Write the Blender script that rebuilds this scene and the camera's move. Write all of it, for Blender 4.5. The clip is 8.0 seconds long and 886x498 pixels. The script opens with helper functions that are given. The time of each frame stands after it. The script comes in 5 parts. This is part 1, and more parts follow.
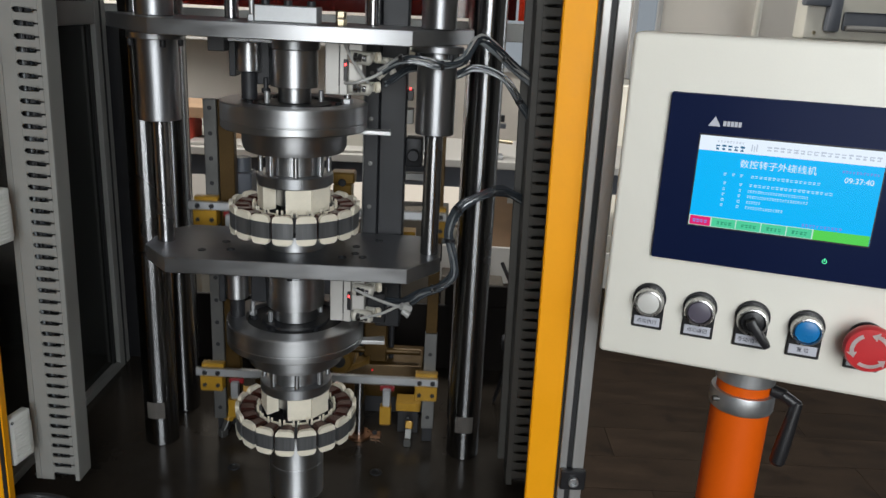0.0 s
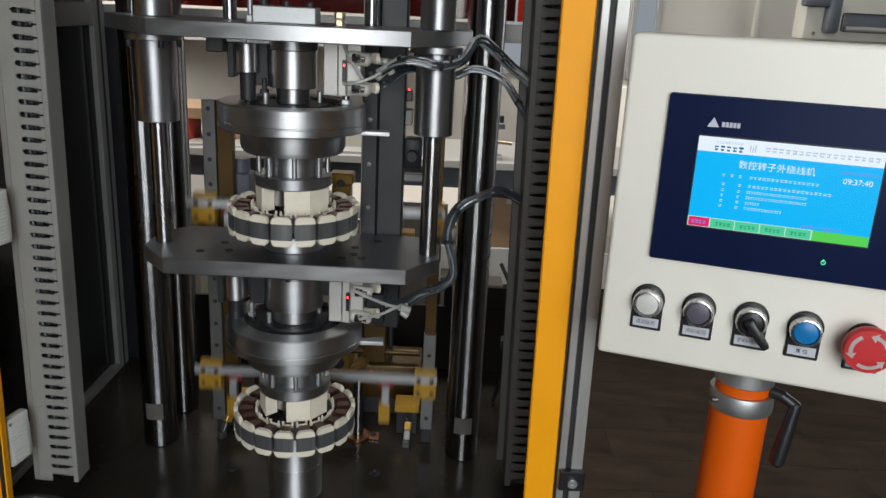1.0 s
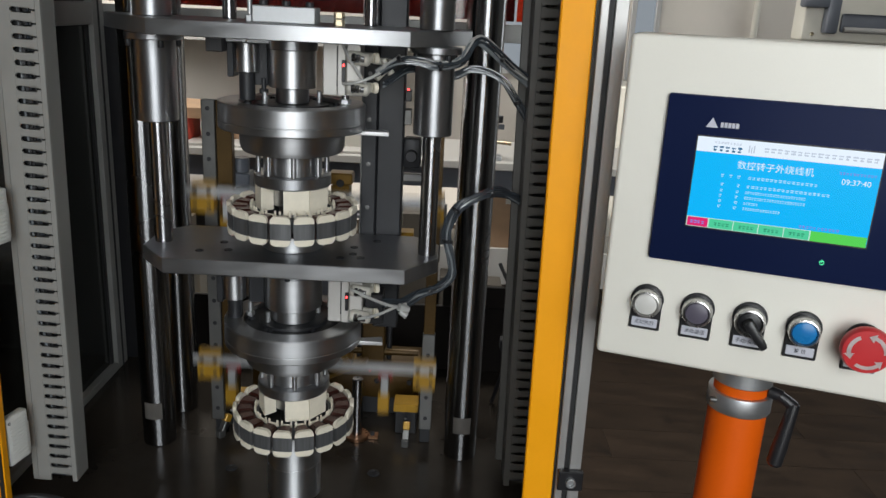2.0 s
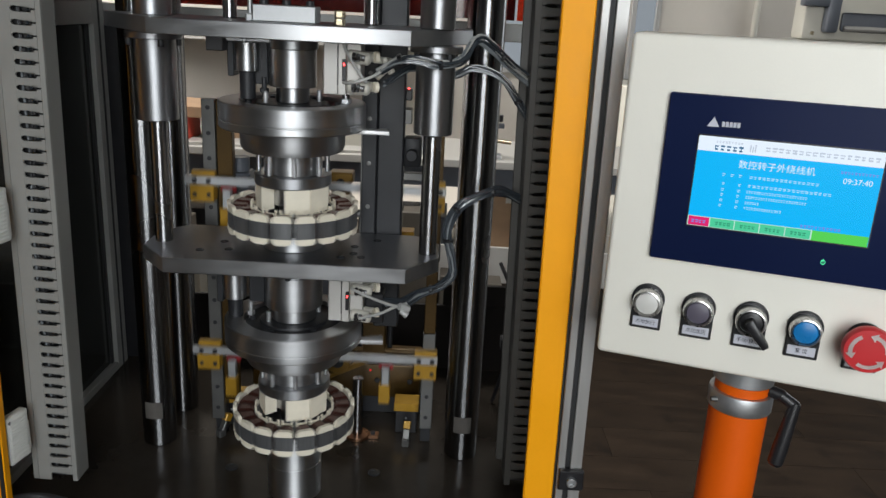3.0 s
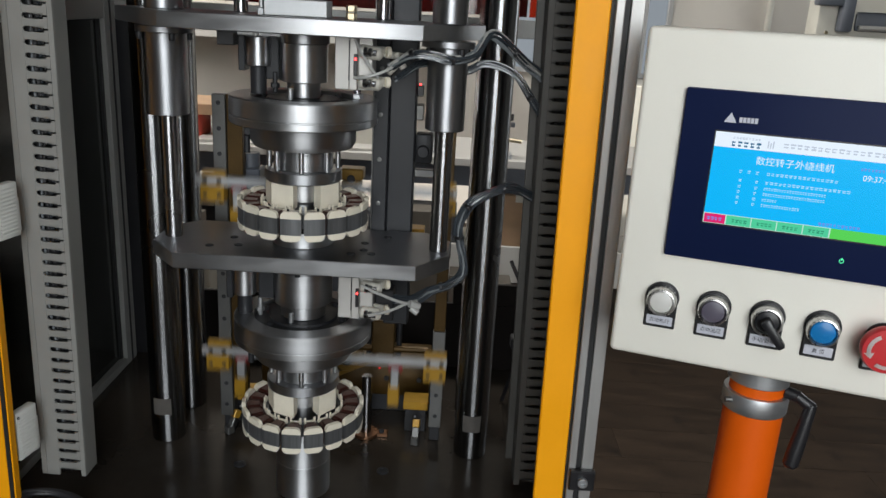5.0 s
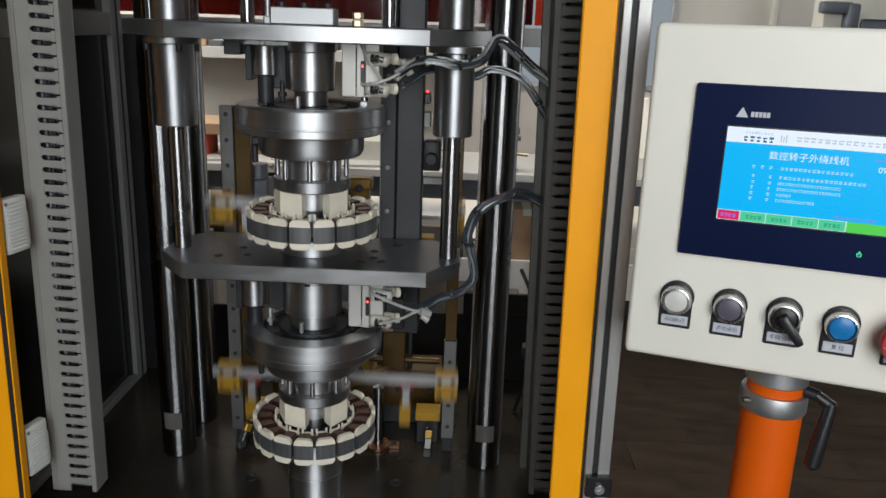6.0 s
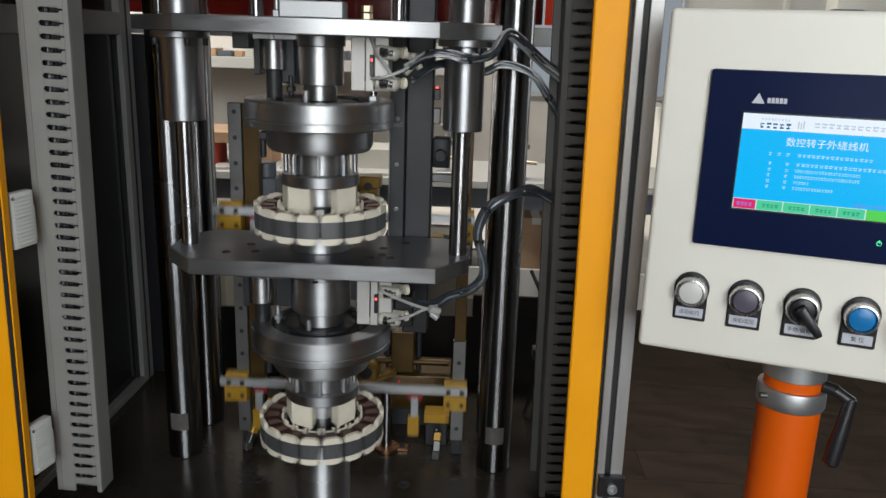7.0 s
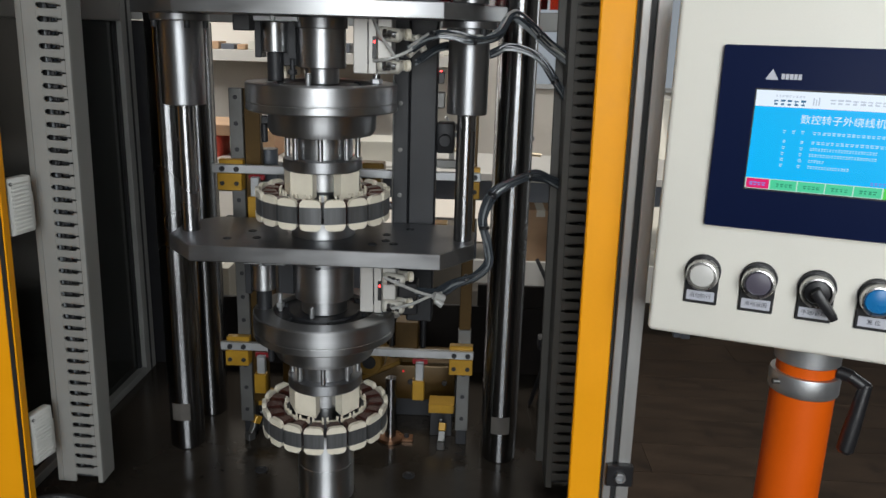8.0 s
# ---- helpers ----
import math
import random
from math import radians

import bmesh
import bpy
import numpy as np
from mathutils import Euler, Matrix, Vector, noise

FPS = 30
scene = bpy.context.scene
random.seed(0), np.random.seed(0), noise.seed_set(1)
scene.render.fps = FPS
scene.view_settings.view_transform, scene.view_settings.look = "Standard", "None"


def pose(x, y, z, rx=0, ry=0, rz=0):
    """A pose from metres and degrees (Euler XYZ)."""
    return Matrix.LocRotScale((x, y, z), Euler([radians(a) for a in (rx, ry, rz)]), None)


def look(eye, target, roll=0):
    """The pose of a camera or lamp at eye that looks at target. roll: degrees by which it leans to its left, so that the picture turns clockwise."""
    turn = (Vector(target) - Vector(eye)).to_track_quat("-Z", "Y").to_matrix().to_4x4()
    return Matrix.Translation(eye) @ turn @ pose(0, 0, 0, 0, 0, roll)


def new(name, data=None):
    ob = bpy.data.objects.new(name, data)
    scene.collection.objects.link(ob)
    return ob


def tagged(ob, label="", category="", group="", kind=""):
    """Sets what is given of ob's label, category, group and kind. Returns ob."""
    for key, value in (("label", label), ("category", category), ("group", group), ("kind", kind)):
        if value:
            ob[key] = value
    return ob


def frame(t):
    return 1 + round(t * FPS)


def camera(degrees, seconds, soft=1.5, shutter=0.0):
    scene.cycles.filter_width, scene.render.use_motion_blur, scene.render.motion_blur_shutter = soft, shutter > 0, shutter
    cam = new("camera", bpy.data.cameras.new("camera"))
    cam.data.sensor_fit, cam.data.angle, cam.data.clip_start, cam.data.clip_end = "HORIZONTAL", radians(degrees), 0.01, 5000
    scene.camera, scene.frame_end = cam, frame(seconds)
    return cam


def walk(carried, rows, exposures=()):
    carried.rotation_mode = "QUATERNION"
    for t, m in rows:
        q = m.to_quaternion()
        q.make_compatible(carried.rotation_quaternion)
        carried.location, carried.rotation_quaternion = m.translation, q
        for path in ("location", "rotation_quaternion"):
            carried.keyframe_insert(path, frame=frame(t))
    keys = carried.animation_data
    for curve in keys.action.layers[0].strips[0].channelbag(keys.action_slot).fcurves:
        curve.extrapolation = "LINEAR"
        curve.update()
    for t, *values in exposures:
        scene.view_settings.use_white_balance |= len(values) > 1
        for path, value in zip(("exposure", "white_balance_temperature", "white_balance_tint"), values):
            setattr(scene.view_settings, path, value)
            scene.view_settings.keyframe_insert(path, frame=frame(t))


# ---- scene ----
# Camera: hand-held before the machine, sinking and drawing a little nearer
cam = camera(58.2, 8.0, shutter=0.5)
PATH = [
    (0.0, (0.194, -1.005, 1.409), (0.198, 0.908, 0.824), 2.9),
    (0.5, (0.194, -1.005, 1.409), (0.199, 0.908, 0.825), 2.9),
    (1.0, (0.195, -1.004, 1.409), (0.2, 0.909, 0.826), 2.9),
    (1.5, (0.195, -1.005, 1.409), (0.202, 0.908, 0.827), 3.0),
    (3.0, (0.194, -1.004, 1.409), (0.202, 0.909, 0.824), 3.0),
    (3.5, (0.191, -1.0, 1.408), (0.196, 0.912, 0.822), 3.1),
    (4.0, (0.191, -0.997, 1.406), (0.193, 0.915, 0.818), 3.1),
    (5.5, (0.192, -0.997, 1.399), (0.163, 0.915, 0.814), 2.9),
    (6.0, (0.189, -0.995, 1.388), (0.154, 0.929, 0.843), 2.0),
    (6.5, (0.189, -0.991, 1.375), (0.141, 0.934, 0.832), 1.9),
    (7.0, (0.188, -0.989, 1.365), (0.131, 0.943, 0.851), 1.9),
    (7.5, (0.19, -0.984, 1.357), (0.137, 0.943, 0.824), 1.8),
    (8.0, (0.187, -0.976, 1.35), (0.121, 0.952, 0.824), 1.7),
]
walk(cam, [(t, look(e, g, r)) for t, e, g, r in PATH])

# ---------------------------------------------------------------- light
scene.view_settings.exposure = 0.0
world = bpy.data.worlds.new("world")
scene.world = world
world.use_nodes = True
wn = world.node_tree
sky = wn.nodes.new("ShaderNodeTexSky")
sky.sky_type, sky.sun_disc = "NISHITA", False
sky.sun_elevation, sky.sun_rotation = radians(38), radians(200)
wn.links.new(sky.outputs[0], wn.nodes["Background"].inputs[0])
wn.nodes["Background"].inputs[1].default_value = 0.1

sun = new("sun", bpy.data.lights.new("sun", "SUN"))
sun.data.energy, sun.data.angle, sun.data.color = 4.0, radians(0.5), (1.0, 0.95, 0.88)
sun.matrix_world = look((0, 0, 10), (2.0, 7.0, 0))


def opening_lamp(name, place, target, w, h, power, color=(0.94, 0.98, 1.0)):
    """An area lamp in an opening of the hall's walls or ceiling."""
    l = new(name, bpy.data.lights.new(name, "AREA"))
    l.data.shape, l.data.size, l.data.size_y = "RECTANGLE", w, h
    l.data.energy, l.data.color = power, color
    l.matrix_world = look(place, target)
    return l


for wx in (0.1, 1.0):
    opening_lamp("daylight_front", (wx, -3.42, 2.15), (wx, 0, 2.15), 0.80, 2.3, 47)
# East, roof and west lamps are added fill for the hall behind.
opening_lamp("fill_east", (4.4, 2.9, 2.2), (0, 2.9, 2.2), 1.8, 1.7, 30, (0.95, 0.98, 1.0))
opening_lamp("fill_roof", (-0.3, 1.55, 3.58), (-0.3, 1.55, 0), 2.0, 0.66, 70, (1.0, 0.98, 0.95))
opening_lamp("fill_west", (-3.42, 2.9, 2.2), (0, 3.3, 1.9), 1.8, 1.7, 100, (1.0, 0.97, 0.93))


# ---------------------------------------------------------------- materials
def mat(name, base, rough=0.5, metal=0.0, vary=0.12, scale=30.0, bump=0.0, fine=400.0, stretch=(1, 1, 1), spec=0.5, coat=0.0, spots=None, brushed=0.0):
    """A surface with wear at two scales: broad stains and fine grain, in colour, gloss and relief."""
    m = bpy.data.materials.new(name)
    m.use_nodes = True
    n, l = m.node_tree.nodes, m.node_tree.links
    b = n["Principled BSDF"]
    b.inputs["Metallic"].default_value = metal
    b.inputs["Specular IOR Level"].default_value = spec
    b.inputs["Coat Weight"].default_value = coat
    tc, mp = n.new("ShaderNodeTexCoord"), n.new("ShaderNodeMapping")
    mp.inputs["Scale"].default_value = stretch
    l.new(tc.outputs["Object"], mp.inputs[0])
    big, small = n.new("ShaderNodeTexNoise"), n.new("ShaderNodeTexNoise")
    big.inputs["Scale"].default_value, big.inputs["Detail"].default_value = scale, 4
    small.inputs["Scale"].default_value, small.inputs["Detail"].default_value = fine, 2
    l.new(mp.outputs[0], big.inputs["Vector"])
    l.new(mp.outputs[0], small.inputs["Vector"])
    if brushed:
        tg = n.new("ShaderNodeTangent")
        tg.direction_type, tg.axis = "RADIAL", "Z"
        l.new(tg.outputs[0], b.inputs["Tangent"])
        b.inputs["Anisotropic"].default_value, b.inputs["Anisotropic Rotation"].default_value = brushed, 0.25
    both = n.new("ShaderNodeMath")
    both.operation = "MULTIPLY_ADD"
    both.inputs[1].default_value = 0.35
    l.new(small.outputs["Fac"], both.inputs[0])
    l.new(big.outputs["Fac"], both.inputs[2])
    ramp = n.new("ShaderNodeValToRGB")
    ramp.color_ramp.elements[0].position, ramp.color_ramp.elements[1].position = 0.4, 0.95
    lo = [c * (1 - vary) for c in base]
    hi = [min(1, c * (1 + vary)) for c in base]
    ramp.color_ramp.elements[0].color, ramp.color_ramp.elements[1].color = (*lo, 1), (*hi, 1)
    l.new(both.outputs[0], ramp.inputs[0])
    out = ramp.outputs[0]
    if spots:
        sp = n.new("ShaderNodeTexNoise")
        sp.inputs["Scale"].default_value, sp.inputs["Detail"].default_value = spots[1], 6
        l.new(tc.outputs["Object"], sp.inputs["Vector"])
        sr = n.new("ShaderNodeMapRange")
        sr.inputs[1].default_value, sr.inputs[2].default_value = 0.58, 0.72
        l.new(sp.outputs["Fac"], sr.inputs[0])
        mx = n.new("ShaderNodeMix")
        mx.data_type = "RGBA"
        mx.inputs["B"].default_value = (*spots[0], 1)
        l.new(sr.outputs[0], mx.inputs["Factor"])
        l.new(out, mx.inputs["A"])
        out = mx.outputs["Result"]
    l.new(out, b.inputs["Base Color"])
    rr = n.new("ShaderNodeMapRange")
    rr.inputs[1].default_value, rr.inputs[2].default_value = 0.4, 0.95
    rr.inputs[3].default_value, rr.inputs[4].default_value = max(0.02, rough * 0.82), min(1, rough * 1.2)
    l.new(both.outputs[0], rr.inputs[0])
    l.new(rr.outputs[0], b.inputs["Roughness"])
    if bump:
        bp = n.new("ShaderNodeBump")
        bp.inputs["Strength"].default_value, bp.inputs["Distance"].default_value = bump, 0.0006
        l.new(small.outputs["Fac"], bp.inputs["Height"])
        l.new(bp.outputs[0], b.inputs["Normal"])
    return m


def glow(name, color, strength):
    m = bpy.data.materials.new(name)
    m.use_nodes = True
    b = m.node_tree.nodes["Principled BSDF"]
    b.inputs["Base Color"].default_value = (0.004, 0.004, 0.004, 1)
    b.inputs["Specular IOR Level"].default_value = 0.15
    b.inputs["Emission Color"].default_value = (*color, 1)
    b.inputs["Emission Strength"].default_value = strength
    b.inputs["Roughness"].default_value = 0.25
    return m


def clear(name, color, rough=0.03, amount=0.9):
    m = bpy.data.materials.new(name)
    m.use_nodes = True
    b = m.node_tree.nodes["Principled BSDF"]
    b.inputs["Base Color"].default_value = (*color, 1)
    b.inputs["Roughness"].default_value = rough
    b.inputs["Transmission Weight"].default_value = amount
    b.inputs["IOR"].default_value = 1.45
    return m


GROUND_STEEL = mat("ground_steel", (0.40, 0.405, 0.415), 0.4, 1.0, 0.06, 25, 0.02, 300, (1, 6, 6))
TURNED = mat("turned_steel", (0.48, 0.485, 0.495), 0.41, 1.0, 0.12, 6, 0.03, 300, (0.3, 0.3, 10), brushed=0.7)
POSTSTEEL = mat("post_steel", (0.62, 0.625, 0.635), 0.4, 1.0, 0.06, 6, 0.012, 300, (0.3, 0.3, 10), brushed=0.8)
SATIN = mat("satin_turned_steel", (0.45, 0.452, 0.46), 0.46, 1.0, 0.05, 6, 0.012, 300, (0.3, 0.3, 10), brushed=0.85)
TURNED_DARK = mat("turned_dark_steel", (0.36, 0.366, 0.38), 0.43, 1.0, 0.12, 60, 0.03, 500, (1, 1, 0.1), brushed=0.7)
CHROME = mat("hard_chrome", (0.24, 0.243, 0.25), 0.25, 1.0, 0.06, 2, 0.0, 8, brushed=0.95)
CHROME_BRIGHT = mat("polished_rod", (0.36, 0.36, 0.37), 0.25, 1.0, 0.05, 2, 0.0, 8, brushed=0.93)
BLUED = mat("blued_steel_plate", (0.25, 0.255, 0.27), 0.42, 1.0, 0.08, 18, 0.03, 260, spots=((0.20, 0.205, 0.22), 14))
BLACKOX = mat("black_oxide", (0.018, 0.019, 0.022), 0.48, 0.2, 0.2, 40)
BLACKPLASTIC = mat("black_plastic", (0.014, 0.014, 0.016), 0.36, 0.0, 0.15, 40, 0.05)
BED = mat("oiled_bed_steel", (0.028, 0.023, 0.018), 0.19, 0.1, 0.25, 9, 0.008, 60, spots=((0.036, 0.031, 0.026), 6), spec=0.24)
ALU = mat("anodised_aluminium", (0.40, 0.395, 0.385), 0.42, 0.55, 0.06, 20, 0.05, 500, (20, 20, 0.4))
ALU_BLOCK = mat("cylinder_aluminium", (0.50, 0.485, 0.46), 0.5, 0.5, 0.06, 30, 0.04)
CREAM = mat("cream_nylon", (0.80, 0.74, 0.61), 0.45, 0.0, 0.06, 60, 0.05, 300)
LAMINATION = mat("lamination_steel", (0.14, 0.143, 0.147), 0.45, 0.6, 0.3, 160, 0.12, 900, (1, 1, 0.04))
COPPER = mat("enamelled_copper", (0.062, 0.017, 0.012), 0.33, 0.3, 0.3, 90, 0.6, 700, (1, 1, 0.2))
YELLOW = mat("yellow_powder_coat", (0.95, 0.385, 0.002), 0.5, 0.0, 0.04, 15, 0.08, 500, spec=0.3)
YELLOW_ANOD = mat("yellow_bracket", (0.37, 0.205, 0.018), 0.35, 0.25, 0.15, 40, 0.04, 300)
OCHRE = mat("oily_ochre_steel", (0.20, 0.115, 0.022), 0.33, 0.45, 0.25, 18, 0.04, 300)
BRASSY = mat("ochre_cover_plate", (0.060, 0.033, 0.006), 0.38, 0.5, 0.35, 14, 0.04, 300)
PANEL = mat("ivory_powder_coat", (0.84, 0.815, 0.735), 0.5, 0.0, 0.03, 10, 0.12, 700)
ORANGE = mat("orange_paint", (0.74, 0.108, 0.002), 0.45, 0.0, 0.05, 12, 0.05, 400, spec=0.3)
DULLZINC = mat("dull_grey_steel", (0.16, 0.16, 0.155), 0.42, 0.8, 0.12, 30, 0.05)
ZINC = mat("zinc_plated", (0.46, 0.47, 0.48), 0.48, 0.9, 0.1, 40, 0.05)
# Duct plastic again, darker to stand for shade inside the machine.
DUCT_SHADED = mat("shaded_duct_plastic", (0.072, 0.068, 0.061), 0.5, 0.0, 0.06, 25, 0.05)
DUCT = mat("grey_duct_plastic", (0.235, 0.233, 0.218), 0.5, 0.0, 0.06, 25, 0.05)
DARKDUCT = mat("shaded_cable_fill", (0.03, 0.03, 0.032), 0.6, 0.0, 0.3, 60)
DARK_SHEET = mat("matt_black_sheet", (0.009, 0.007, 0.006), 0.6, 0.0, 0.3, 12, 0.05, 200, spec=0.15)
RUBBER = mat("black_rubber", (0.012, 0.012, 0.013), 0.6, 0.0, 0.2, 50)
HINGE = mat("pale_grey_plastic", (0.66, 0.66, 0.62), 0.5, 0.0, 0.05, 40)
DARKGLASS = mat("smoked_acrylic", (0.020, 0.021, 0.019), 0.14, 0.0, 0.2, 6, spec=0.35)
FRAMEGREY = mat("dark_grey_profile", (0.33, 0.33, 0.315), 0.45, 0.3, 0.1, 20)

REDACRYL = clear("red_acrylic", (0.055, 0.005, 0.004), 0.08, 0.9)
REDBRIGHT = clear("light_red_acrylic", (0.75, 0.05, 0.015), 0.08, 0.9)
DARKRED = mat("dark_red_plastic", (0.22, 0.010, 0.014), 0.4, 0.0, 0.1, 40)
FLAGSTEEL = mat("bright_zinc", (0.55, 0.55, 0.55), 0.4, 0.6, 0.05, 40)
BEZEL = mat("navy_bezel", (0.007, 0.013, 0.05), 0.45, 0.0, 0.06, 6, spec=0.08)
CHROMERING = mat("satin_chrome_ring", (0.52, 0.515, 0.505), 0.28, 1.0, 0.05, 60)
CAPWHITE = mat("clear_white_cap", (0.62, 0.61, 0.58), 0.3, 0.0, 0.03, 40)
CAPGREY = mat("dark_violet_cap", (0.10, 0.09, 0.12), 0.35, 0.0, 0.05, 40)
CAPBLUE = mat("blue_cap", (0.010, 0.18, 0.47), 0.3, 0.0, 0.05, 40)
RED = mat("red_plastic", (0.55, 0.02, 0.025), 0.4, 0.0, 0.05, 40)
LABELGREY = mat("engraved_label", (0.55, 0.56, 0.62), 0.45, 0.0, 0.03, 60)
INK = mat("dark_ink", (0.03, 0.03, 0.05), 0.6)
ARROWWHITE = mat("white_print", (0.75, 0.70, 0.68), 0.5)
NYLONWHITE = mat("milky_fitting", (0.52, 0.50, 0.44), 0.42, 0.0, 0.08, 60)
LEADGREY = mat("grey_lead_sheath", (0.38, 0.38, 0.365), 0.3, 0.0, 0.1, 60)
HOSE = mat("clear_grey_hose", (0.17, 0.185, 0.195), 0.12, 0.0, 0.3, 60, spec=0.9)
HOSE_DARK = mat("dark_hose", (0.035, 0.042, 0.05), 0.14, 0.0, 0.25, 60, spec=0.7)
PATCH_BROWN = mat("brown_patch", (0.17, 0.155, 0.14), 0.7, 0.0, 0.15, 70)
BRASS = mat("brass", (0.50, 0.43, 0.30), 0.3, 1.0, 0.1, 40)
COPPERBASE = mat("copper_foot", (0.40, 0.22, 0.13), 0.3, 1.0, 0.1, 40)
# For the unseen walls; grey picked for how the metal reflects it.
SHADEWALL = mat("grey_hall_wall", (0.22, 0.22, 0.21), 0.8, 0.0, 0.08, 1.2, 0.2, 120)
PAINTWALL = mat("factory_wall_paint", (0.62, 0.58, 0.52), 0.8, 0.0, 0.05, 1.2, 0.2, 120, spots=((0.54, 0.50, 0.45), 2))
CEIL = mat("ceiling_paint", (0.28, 0.28, 0.27), 0.85, 0.0, 0.05, 1.5)
PLANK = mat("dark_floor_plank", (0.029, 0.0195, 0.013), 0.7, 0.0, 0.5, 5, 0.1, 60, (1, 3, 3), spec=0.1, spots=((0.014, 0.010, 0.008), 7))
pn, pl = PLANK.node_tree.nodes, PLANK.node_tree.links
board_tone, board_mix = pn.new("ShaderNodeMapRange"), pn.new("ShaderNodeVectorMath")
board_tone.inputs[3].default_value, board_tone.inputs[4].default_value = 0.90, 1.10
board_mix.operation = "SCALE"
pl.new(pn.new("ShaderNodeObjectInfo").outputs["Random"], board_tone.inputs[0])
pl.new(pn["Principled BSDF"].inputs["Base Color"].links[0].from_socket, board_mix.inputs[0])
pl.new(board_tone.outputs[0], board_mix.inputs["Scale"])
pl.new(board_mix.outputs[0], pn["Principled BSDF"].inputs["Base Color"])
TABLEWHITE = mat("table_laminate", (0.54, 0.52, 0.48), 0.5, 0.0, 0.05, 5)
OFFWHITE = mat("offwhite_enamel", (0.58, 0.56, 0.49), 0.4, 0.0, 0.06, 8, 0.05)
GREYENAMEL = mat("slate_enamel", (0.10, 0.11, 0.13), 0.4, 0.0, 0.1, 12)
# Cream card darkened to stand for the dimmer light on one carton.
SHADED_CARD = mat("shaded_cream_card", (0.33, 0.31, 0.26), 0.75, 0.0, 0.08, 10, 0.1, 200)
DRABCRATE = mat("drab_crate_plastic", (0.12, 0.105, 0.085), 0.6, 0.0, 0.12, 12)
CARDBOARD = mat("cardboard", (0.42, 0.27, 0.16), 0.8, 0.0, 0.12, 12, 0.15, 200)
REDBOX = mat("red_carton", (0.50, 0.06, 0.035), 0.6, 0.0, 0.15, 20)
SCREEN_BLUE = glow("screen_blue", (0.0, 0.45, 0.92), 1.02)
SCREEN_SOFT = glow("screen_soft_text", (0.36, 0.74, 1.0), 0.95)
SCREEN_FAINT = glow("screen_faint_text", (0.52, 0.60, 0.72), 0.95)
SCREEN_PALE = glow("screen_key_border", (0.55, 0.85, 0.75), 0.9)
SCREEN_KEYINK = glow("screen_key_ink", (0.03, 0.36, 0.20), 0.8)
SCREEN_WHITE = glow("screen_white", (0.78, 0.88, 1.0), 1.0)
SCREEN_GREEN = glow("screen_green", (0.08, 0.66, 0.36), 0.9)
SCREEN_LIME = glow("screen_lime", (0.10, 0.70, 0.10), 0.9)
SCREEN_RED = glow("screen_red", (0.85, 0.02, 0.18), 0.85)
SCREEN_TEXT = glow("screen_text", (0.70, 0.90, 1.0), 0.95)
SCREEN_NAVY = glow("screen_navy", (0.03, 0.17, 0.34), 0.8)
SCREEN_VIOLET = glow("screen_violet", (0.20, 0.30, 0.90), 0.8)
LED_RED = glow("red_led", (1.0, 0.05, 0.05), 6.0)
GLINT_RED = glow("red_glint_glow", (1.0, 0.03, 0.04), 0.5)
LED_GREEN = glow("green_led", (0.1, 0.9, 0.4), 1.4)


# ---------------------------------------------------------------- mesh helpers
def done(bm, name, material):
    me = bpy.data.meshes.new(name)
    bmesh.ops.recalc_face_normals(bm, faces=bm.faces)
    for f in bm.faces:
        f.smooth = True
    bm.to_mesh(me)
    bm.free()
    me.set_sharp_from_angle(angle=radians(32))
    me.materials.append(material)
    return me


def part(name, bm, material, parent=None, label=""):
    """One mesh object, under a thing or a part. bm may be a bmesh or a finished mesh to share."""
    me = bm if isinstance(bm, bpy.types.Mesh) else done(bm, name, material)
    ob = new(name, me)
    ob.parent = parent
    if label:
        tagged(ob, label)
    return ob


def thing(name, label, category, group="", kind="", m=None):
    """An Empty that carries the parts of a thing."""
    ob = tagged(new(name), label, category, group, kind)
    ob.empty_display_size = 0.02
    if m is not None:
        ob.matrix_basis = m
    return ob


def join(*bms):
    out = bmesh.new()
    for b in bms:
        me = bpy.data.meshes.new("tmp")
        b.to_mesh(me)
        b.free()
        out.from_mesh(me)
        bpy.data.meshes.remove(me)
    return out


def box(x0, x1, y0, y1, z0, z1, bev=0.0008, seg=1):
    bm = bmesh.new()
    bmesh.ops.create_cube(bm, size=1)
    for v in bm.verts:
        v.co = ((x0 + x1) / 2 + v.co.x * (x1 - x0), (y0 + y1) / 2 + v.co.y * (y1 - y0), (z0 + z1) / 2 + v.co.z * (z1 - z0))
    if bev:
        bmesh.ops.bevel(bm, geom=bm.edges[:], offset=bev, segments=seg, affect="EDGES", profile=0.5)
    return bm


def lathe(profile, x=0.0, y=0.0, seg=48):
    """A turned body about the upright line through x, y. profile: (radius, z) from one end to the other."""
    bm = bmesh.new()
    rings = []
    for r, z in profile:
        if r < 1e-6:
            rings.append([bm.verts.new((x, y, z))])
        else:
            rings.append([bm.verts.new((x + r * math.cos(2 * math.pi * i / seg), y + r * math.sin(2 * math.pi * i / seg), z)) for i in range(seg)])
    for a, b in zip(rings, rings[1:]):
        for i in range(seg):
            j = (i + 1) % seg
            q = [a[i % len(a)], a[j % len(a)], b[j % len(b)], b[i % len(b)]]
            q = [v for k, v in enumerate(q) if v not in q[:k]]
            if len(q) > 2:
                bm.faces.new(q)
    return bm


def cyl(r, z0, z1, x=0.0, y=0.0, seg=40, bev=0.0008):
    return lathe([(0, z0), (r - bev, z0), (r, z0 + bev), (r, z1 - bev), (r - bev, z1), (0, z1)], x, y, seg)


